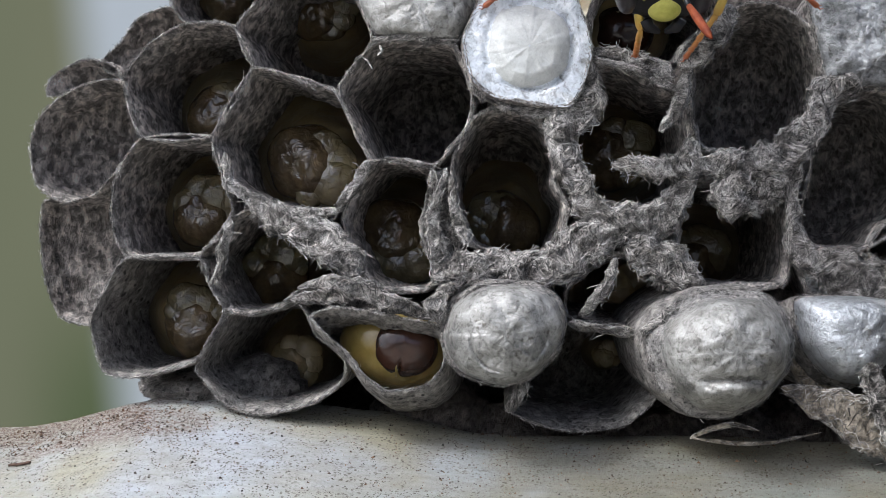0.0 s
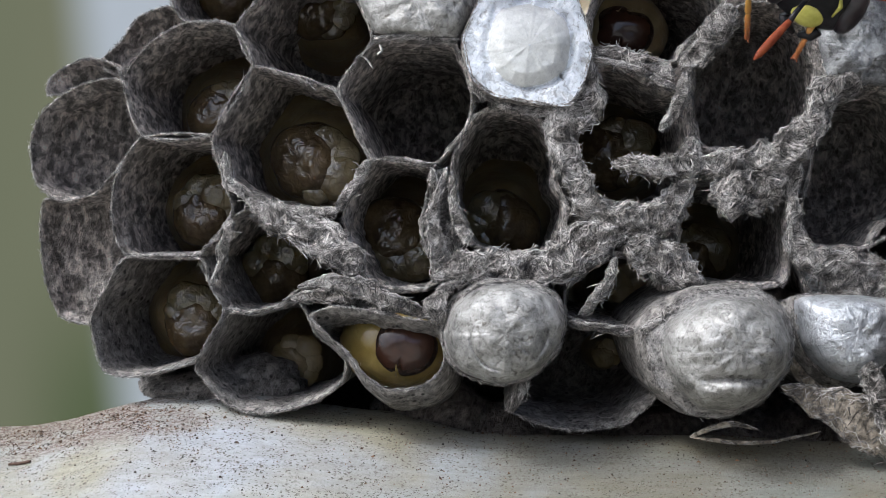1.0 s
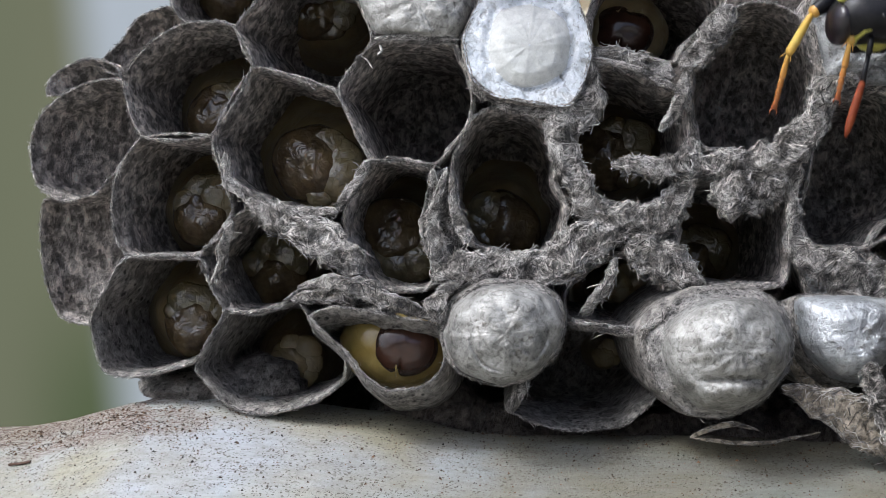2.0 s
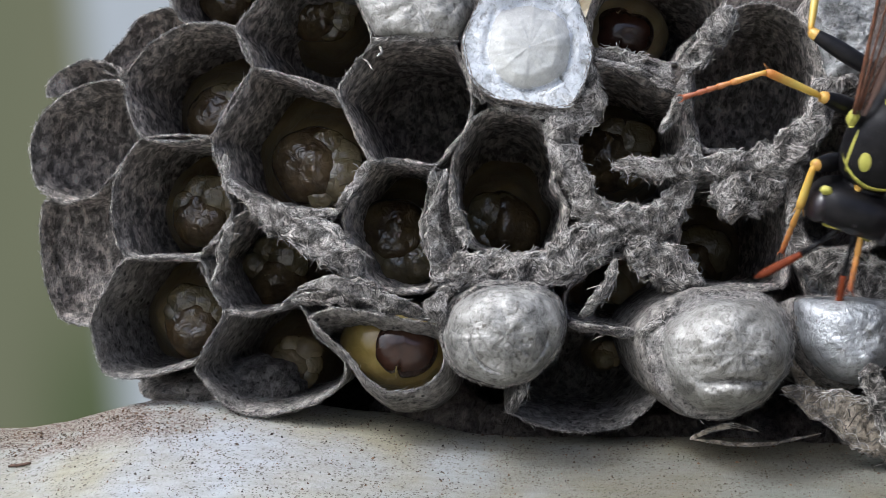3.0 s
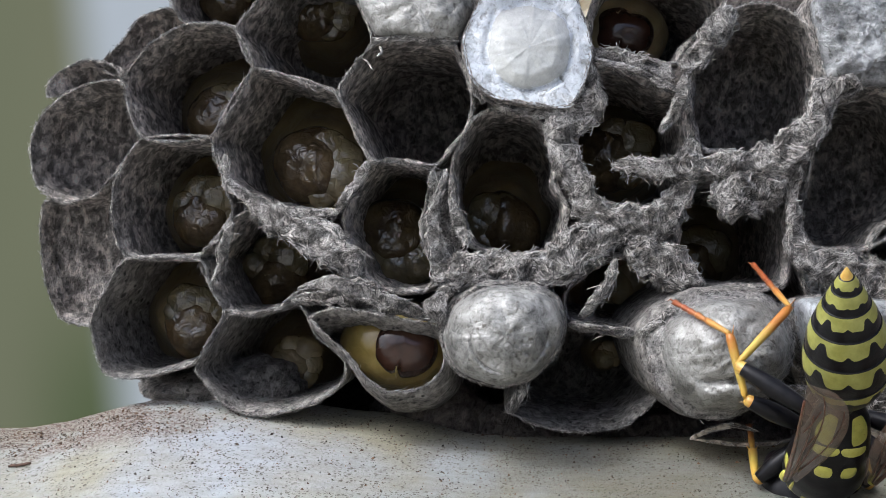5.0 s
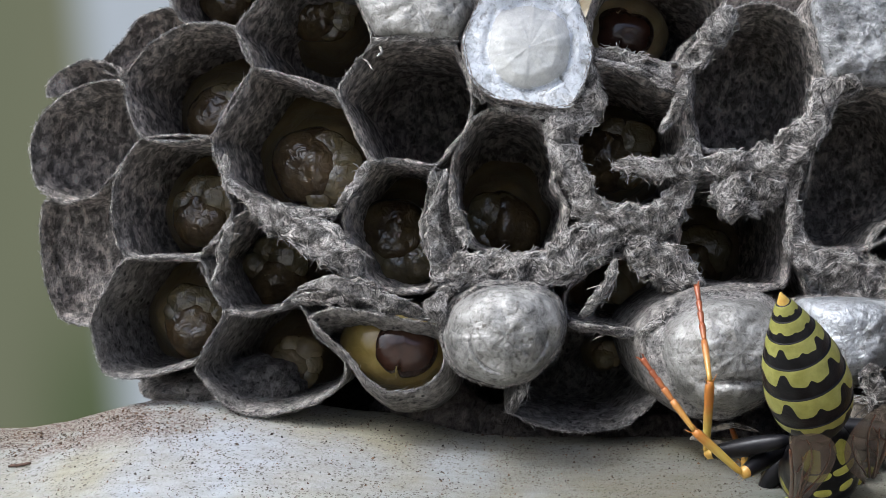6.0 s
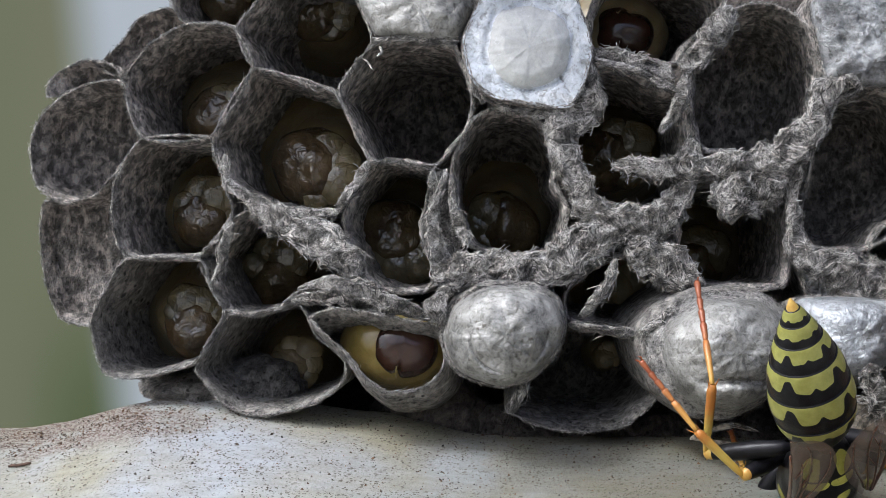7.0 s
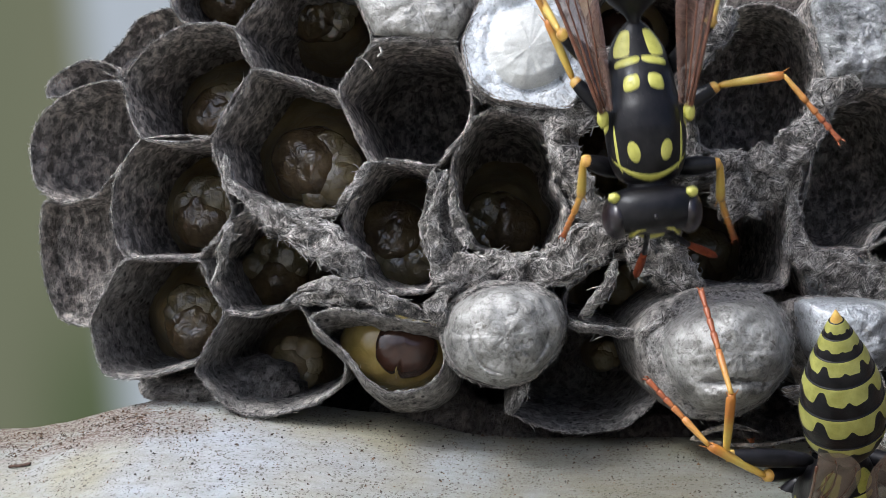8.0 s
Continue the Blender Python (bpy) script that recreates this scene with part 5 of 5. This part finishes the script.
def motions():
    # the grub in the middle cell stirs a little
    home = restless.location / MM
    walk(restless, [(t, pose((home.x + dx) * MM, home.y * MM, (home.z + dz) * MM, 0, turn, 0)) for t, dx, dz, turn in
                    ((0.0, -0.28, 0.0, 8), (0.5, -0.2, -0.05, 6), (1.0, -0.1, 0.1, 2), (1.7, 0.0, 0.0, 0), (2.8, 0.0, 0.0, -3), (3.5, 0.06, -0.05, -4), (4.5, 0.06, 0.0, -4),
                     (6.0, 0.0, -0.05, 0), (7.0, -0.04, -0.08, 3), (8.0, -0.05, 0.0, 5))])
    # the way of the lower wasp: seconds, place, turn
    body = [(0, 9.18, -3.5, 13.72, -45, 0, 0), (0.3, 9.18, -3.5, 13.67, -45, 0, 0), (0.4, 8.94, -3.5, 13.6, -45, 0, 0), (0.5, 11.49, -3.5, 13.48, -42, 5, 0),
        (0.6, 11.8, -3.5, 13.48, -42, 8, 0), (0.7, 15.76, -3.5, 12.88, -40, 30, 0), (0.9, 16, -3.5, 12.71, -40, 28, 0), (1, 16.82, -3.5, 13.31, -40,
        25, 0), (1.2, 16.92, -3.5, 13.72, -40, 22, 0), (1.3, 17.16, -3.5, 13.91, -40, 20, 0), (1.4, 17.2, -3.5, 14.8, -40, 15, 0), (1.5, 16.96, -3.5,
        16.12, -35, 8, 0), (1.7, 17.2, -3.5, 16.84, -25, 0, 0), (2.2, 19.02, -4, 10.54, 0, 0, 0), (2.7, 19.45, -4.2, 5.15, 18, 3, 0), (2.8, 19.33,
        -4.2, 4.79, 20, 5, 0), (2.9, 19.09, -4.2, 4.72, 20, 10, 0), (3, 18.69, -4.2, 4.65, 20, 20, 0), (3.1, 17.06, -4.2, 4.6, 22, 22, 0), (3.2, 16.3,
        -4.2, 4.41, 22, 22, 0), (3.3, 15.99, -4.2, 4.03, 24, 22, 0), (3.4, 15.83, -4.2, 3.55, 33, 24, 0), (3.5, 16.69, -4.4, 2.26, 38, 24, 0), (3.6,
        17.17, -4.6, 0.97, 38, 22, 0), (3.7, 17.7, -4.8, 0.02, 38, 20, 0), (3.8, 18.23, -5, -1.68, 37, 18, 0), (3.9, 18.42, -5.2, -2.99, 37, 18, 0),
        (4, 18.56, -5.2, -4.03, 37, 18, 0), (4.1, 18, -5.4, -5.01, 37, 17, 0), (4.2, 17.3, -5.6, -5.98, 39, 16, 0), (4.3, 16.98, -5.8, -7.11, 48, 18,
        0), (4.4, 16.62, -5.9, -7.92, 55, 20, 0), (4.5, 16.35, -6, -8.3, 60, 20, 0), (4.7, 15.95, -6, -8.5, 62, 14, 0), (5.2, 15.8, -5.5, -9.13, 68,
        -5, 0), (5.7, 15.82, -5, -9.23, 77, -20, 0), (5.8, 15.82, -5, -9.23, 77, -20, 0), (6.5, 15.63, -5, -9.23, 77, -21, 0), (7, 15.68, -5, -9.62,
        77, -17, 0), (7.4, 16.3, -5, -10.05, 77, -14, 0), (7.7, 16.45, -5, -10.2, 77, -12, 0), (8, 16.39, -5, -10.3, 77, -10, 0)]
    belly = [(0, 10, 0, 0), (2.7, 5, 0, 0), (3.9, -10, -8, 0), (4.1, -8, -20, 0), (4.3, -12, -28, 0), (4.7, -15, -20, 0), (5.2, -25, -6, 0), (5.8, -40, -3, 0),
        (6.5, -40, -3, 0), (7.4, -40, -3, 0), (8, -40, -3, 0)]
    wings = [(0, 0, 10, 0), (2.7, 0, 9, 0), (4, 0, 6, 0), (4.7, 0, 4, 0), (5.3, -6, 0, 0), (5.8, -11, -2, 0), (8, -11, -2, 0)]
    feelers = [(0, -5, 76, -8, -6), (0.4, -5, 76, -8, -6), (0.5, 0, 60, 0, -60), (0.6, 0, 60, 0, -60), (0.7, 0, -20, 0, -70), (0.9, 0, 5, 0, -60), (1, 15, 8, -40,
        -60), (1.3, 15, 6, -40, -60), (1.5, 0, -5, -20, -30), (2.6, 10, 25, 10, -10), (3, 10, 25, 10, -5), (3.2, 0, 40, 0, -20), (3.5, 0, 38, 0, -20),
        (3.7, 20, 40, 20, -10), (3.9, 60, 20, 60, -10), (4.2, 70, 10, 70, -10), (4.7, 50, 10, 50, -10), (5.6, -15, 10, -15, -10), (8, -15, 10, -15,
        -10)]
    legs = {}
    legs["front", -1] = [(0, 7.91, -5.79, 10.9, 8.29, -4.71, 9.26, 8.3, -2.35, 8.42), (0.4, 7.9, -5.86, 10.89, 8.29, -4.77, 9.26, 8.3, -2.42, 8.42), (0.6, 8.67, -4.74, 11.39,
        8.56, -3.43, 9.88, 8.66, -1.19, 8.78), (0.7, 11.76, -3.34, 11.61, 10.1, -3.02, 10.53, 8.64, -2.68, 8.53), (0.8, 12.42, -5, 11.12, 12.17,
        -3.45, 9.88, 11.81, -3.2, 7.42), (0.9, 12.64, -5.13, 11.34, 12.34, -3.58, 10.11, 12.18, -3.34, 7.62), (1, 13.18, -4.66, 11.88, 13.09, -2.91,
        10.91, 13.3, -1.01, 9.29), (1.5, 13.95, -4.31, 13.35, 13.8, -2.98, 11.87, 13.91, -1.5, 9.86), (2.7, 16.34, -3.23, 4.07, 15.55, -2.65, 2.33,
        14.87, -1.63, 0.15), (3, 15.7, -3.85, 3.61, 15.24, -3.06, 1.84, 14.79, -1.4, 0.02), (3.2, 14.61, -4.6, 3.34, 13.32, -4.38, 1.83, 12.2, -4.24,
        -0.4), (3.5, 14.53, -4.37, 1.88, 13.29, -4.17, 0.33, 11.76, -3.25, -1.42), (3.7, 15.33, -4.56, -0.69, 14.07, -3.59, -1.9, 13.18, -1.49,
        -2.93), (4, 15.61, -4.33, -4.74, 14.84, -3.26, -6.24, 16.47, -2.31, -7.89), (4.5, 13.83, -3.76, -8.55, 13.44, -2.16, -7.42, 13.58, 0.33,
        -7.25)]
    legs["middle", -1] = [(2.7, 16.07, -3.77, 6.54, 13.78, -4.62, 7.42, 10.69, -4.19, 6.69), (3, 15.96, -4.35, 6.49, 13.68, -5.24, 7.37, 10.61, -4.8, 6.59), (3.2, 14.5, -5.27,
        5.67, 12.2, -5.04, 6.86, 9.79, -3.21, 5.81), (3.5, 13.91, -3.22, 4.81, 11.54, -2.99, 5.85, 9.45, -0.7, 5.04), (3.7, 14.84, -3.57, 2.6, 12.86,
        -3.39, 4.27, 9.88, -2.39, 4.89), (3.8, 15.52, -4.81, -1.4, 13.22, -5.92, -0.91, 11.2, -3.48, -1.37), (4, 15.55, -3.85, -1.78, 13.27, -4.87,
        -1.09, 11.21, -2.44, -1.43), (4.2, 14.42, -5.75, -3.72, 13.19, -5.53, -1.44, 11.13, -3.08, -1.42), (4.5, 12.86, -5.5, -4.7, 12.75, -5.0,
        -1.8, 11.1, -1.9, -1.3), (4.7, 12.7, -5.5, -4.9, 12.6, -5.0, -2.0, 11.0, -1.9, -1.35), (5.7, 12.33, -6.41, -9.15, 10.41, -6.93,
        -7.48, 8.54, -6.61, -4.9), (6.5, 12.29, -6.69, -9.12, 10.37, -7.23, -7.45, 8.46, -6.9, -4.91), (7.2, 12.54, -6.52, -9.14, 10.6, -7.23, -7.56,
        8.56, -6.89, -5.12), (8, 13.26, -6.84, -9.17, 11.03, -7.47, -8, 8.81, -7.1, -5.73)]
    legs["hind", -1] = [(2.7, 15.94, -3.13, 9.26, 16.38, -1.48, 12.32, 15.5, 0.59, 15.63), (3, 16.09, -3.26, 9.08, 16.31, -1.84, 12.27, 15.44, 0.25,
        15.57), (3.5, 15.84, -4.68, 7.98, 16.42, -3.22, 11.11, 16.32, -0.42, 13.96), (3.8, 16.15, -4.89, 3.51, 14.87, -4.96, 6.76, 13.12, -5.14, 10.36), (4,
        15.9, -5.3, 2.4, 15.1, -5.3, 6.2, 13.5, -5.3, 10.2), (4.1, 16.53, -5.36, 0.61, 15.32, -5.35, 3.89, 13.9, -5.55, 7.63), (4.2, 14.09, -6.32, -2.77,
        14.38, -4.58, 0.26, 13.76, -1.71, 2.97), (4.4, 14.24, -6.78, -3.44, 15.09, -3.9, -1.65, 13.33, -3.72, 1.94), (4.5, 14.15, -6.68, -4, 15.27, -4.23,
        -1.76, 15.22, -0.31, -0.97), (4.7, 13.93, -6.77, -4.05, 15.17, -4.12, -2.12, 15.23, -0.29, -0.97), (5.7, 11.24, -5.58, -8.37, 10.87, -7.44, -5.02,
        10.64, -4.32, -1.14), (6.5, 11.03, -5.58, -8.4, 10.81, -7.39, -5.03, 10.65, -4.26, -1.14), (7.2, 11.46, -5.56, -8.38, 11, -7.65, -5.12, 10.56, -5.34,
        -1.15), (8, 12.22, -7.01, -8.37, 11.41, -9.65, -5.45, 10.48, -7.28, -1.56)]
    legs["front", 1] = [(0, 12.31, -4.09, 11.72, 11.66, -3.24, 10.03, 10.58, -1.67, 8.42), (0.4, 12.06, -4.1, 11.71, 11.61, -3.09, 10.04, 10.52, -1.53, 8.43), (0.6, 13.76,
        -5.44, 11.53, 13.48, -4.58, 9.75, 13.66, -3.1, 7.75), (0.8, 16.3, -5.69, 11.03, 15.45, -5.34, 9.25, 15.24, -3.07, 8.23), (1, 16.52, -5.75,
        11.49, 15.6, -5.39, 9.75, 14.99, -3.54, 8.19), (1.5, 17.26, -5.6, 13.86, 16.5, -5.2, 12.05, 16.51, -3.34, 10.38), (3.2, 18.11, -3.17, 1.47,
        18.01, -3.17, -0.53, 17.54, -3.17, -2.98), (3.5, 17.95, -3.97, -0.1, 17.64, -3.96, -2.07, 17.67, -4.11, -4.57), (3.7, 18.56, -4.98, -1.39,
        18.91, -4.49, -3.3, 18.76, -2.99, -5.29)]
    move_wasp(wasp_low, body, belly, wings, feelers, legs)
    # the way of the upper wasp: seconds, place, turn
    body = [(0, -2.01, -4, 22.96, 0, 0, 0), (6.9, -1.53, -4, 22, 0, 0, 0), (7.2, 0.14, -4.5, 16.65, 0, 0, 0), (7.3, 0.38, -4.5, 14.99, 0, 2, 0), (7.4, 0.81,
        -4.6, 13.55, -5, 0, 0), (7.5, 0.9, -4.6, 14.3, -5, 5, 0), (7.6, 2.28, -4.6, 12.72, -8, 4, 0), (7.7, 4.77, -4.6, 10.34, 0, 2, 0), (7.8, 6.65,
        -4.8, 7.95, 0, -14, 0), (7.9, 8.07, -4.8, 6.37, 0, -8, 0), (8, 8.48, -4.8, 5.05, 0, -5, 0)]
    belly = [(0, 0, 0, 0), (8, 0, 0, 0)]
    wings = [(0, 0, 8, 0), (7.7, 0, 8, 0), (8, 0, 14, 0)]
    feelers = [(0, 0, 20, 0, -20), (7.3, 0, 40, 0, 0), (7.4, 0, 40, 0, 0), (7.5, 0, 28, 0, -12), (7.6, 10, 15, 0, -25), (7.7, 0, 0, 0, -40), (7.8, 20, -10, 0, -50),
        (7.9, 35, 5, 25, -35), (8, 62, -8, 48, -50)]
    legs = {}
    legs["front", -1] = [(7.5, -0.33, -4.82, 10.91, -1.06, -3.45, 9.64, -2.32, -1.31, 9.39), (7.6, 0.14, -5.51, 10.59, -1.05, -4.1, 9.81, -2.3, -2.06, 9.06), (7.7, 1.89,
        -3.5, 9.93, -0.09, -3.47, 9.64, -2.29, -2.34, 9.28), (7.8, 4.4, -4.79, 5.47, 4.8, -4.74, 3.51, 5.07, -4.74, 1.02), (7.9, 5.37, -4.48, 4.3,
        5.53, -3.83, 2.42, 5.27, -2.09, 0.63), (8, 5.94, -4.75, 3.81, 5.87, -3.44, 2.31, 5.25, -1.61, 0.71)]
    legs["front", 1] = [(7.2, 2.71, -3.15, 13.57, 3.19, -2.94, 11.63, 3.02, -2.77, 9.15), (7.4, 3.52, -3.46, 10.53, 3.04, -3.26, 8.6, 2.86, -3.08, 6.12), (7.6, 4.81, -3.58,
        9.52, 3.72, -3.38, 7.85, 2.9, -1.51, 6.42), (7.7, 7.23, -4.94, 8.77, 8.1, -3.17, 8.47, 8.81, -0.9, 7.7), (7.8, 9.74, -4.7, 5.95, 10.73, -3.37,
        4.84, 11.23, -1.33, 3.47), (7.9, 11.29, -3.84, 4.17, 12.03, -2.71, 2.69, 12.78, -0.81, 1.26), (8, 11.86, -3.9, 3.73, 11.92, -2.61, 2.21,
        12.73, -0.83, 0.64)]
    legs["middle", 1] = [(7.2, 3.47, -3.04, 15.98, 5.45, -3.04, 14.31, 7.05, -3.02, 11.54), (7.4, 4.2, -3.23, 13.0, 6.6, -3.3, 11.0, 9.4, -3.29, 7.2), (7.6, 5.85,
        -3.23, 12.2, 8.3, -3.29, 10.0, 9.9, -3.22, 6.8), (7.7, 8.23, -3.46, 11.61, 9.57, -1.85, 10.06, 10.16, -1.69, 6.92), (7.8, 9.41, -4.47, 10,
        11.98, -4.83, 9.96, 14.35, -5.1, 7.82), (7.9, 11.34, -3.72, 8.04, 13.9, -4.14, 7.91, 15.97, -4.42, 5.49), (8, 11.72, -3.72, 7.09, 14.26,
        -4.18, 7.42, 16.36, -4.48, 5.03)]
    legs["middle", -1] = [(7.6, -0.57, -4.83, 12.8, -2.27, -3, 12.11, -4.54, -1.1, 10.89), (7.8, 4.15, -5.08, 9.46, 2.78, -3.83, 11.27, 1.86, -1.98, 13.72), (8, 5.56, -3.37,
        7.28, 4.51, -3.61, 9.65, 3.17, -4.02, 12.53)]
    move_wasp(wasp_high, body, belly, wings, feelers, legs)


motions()
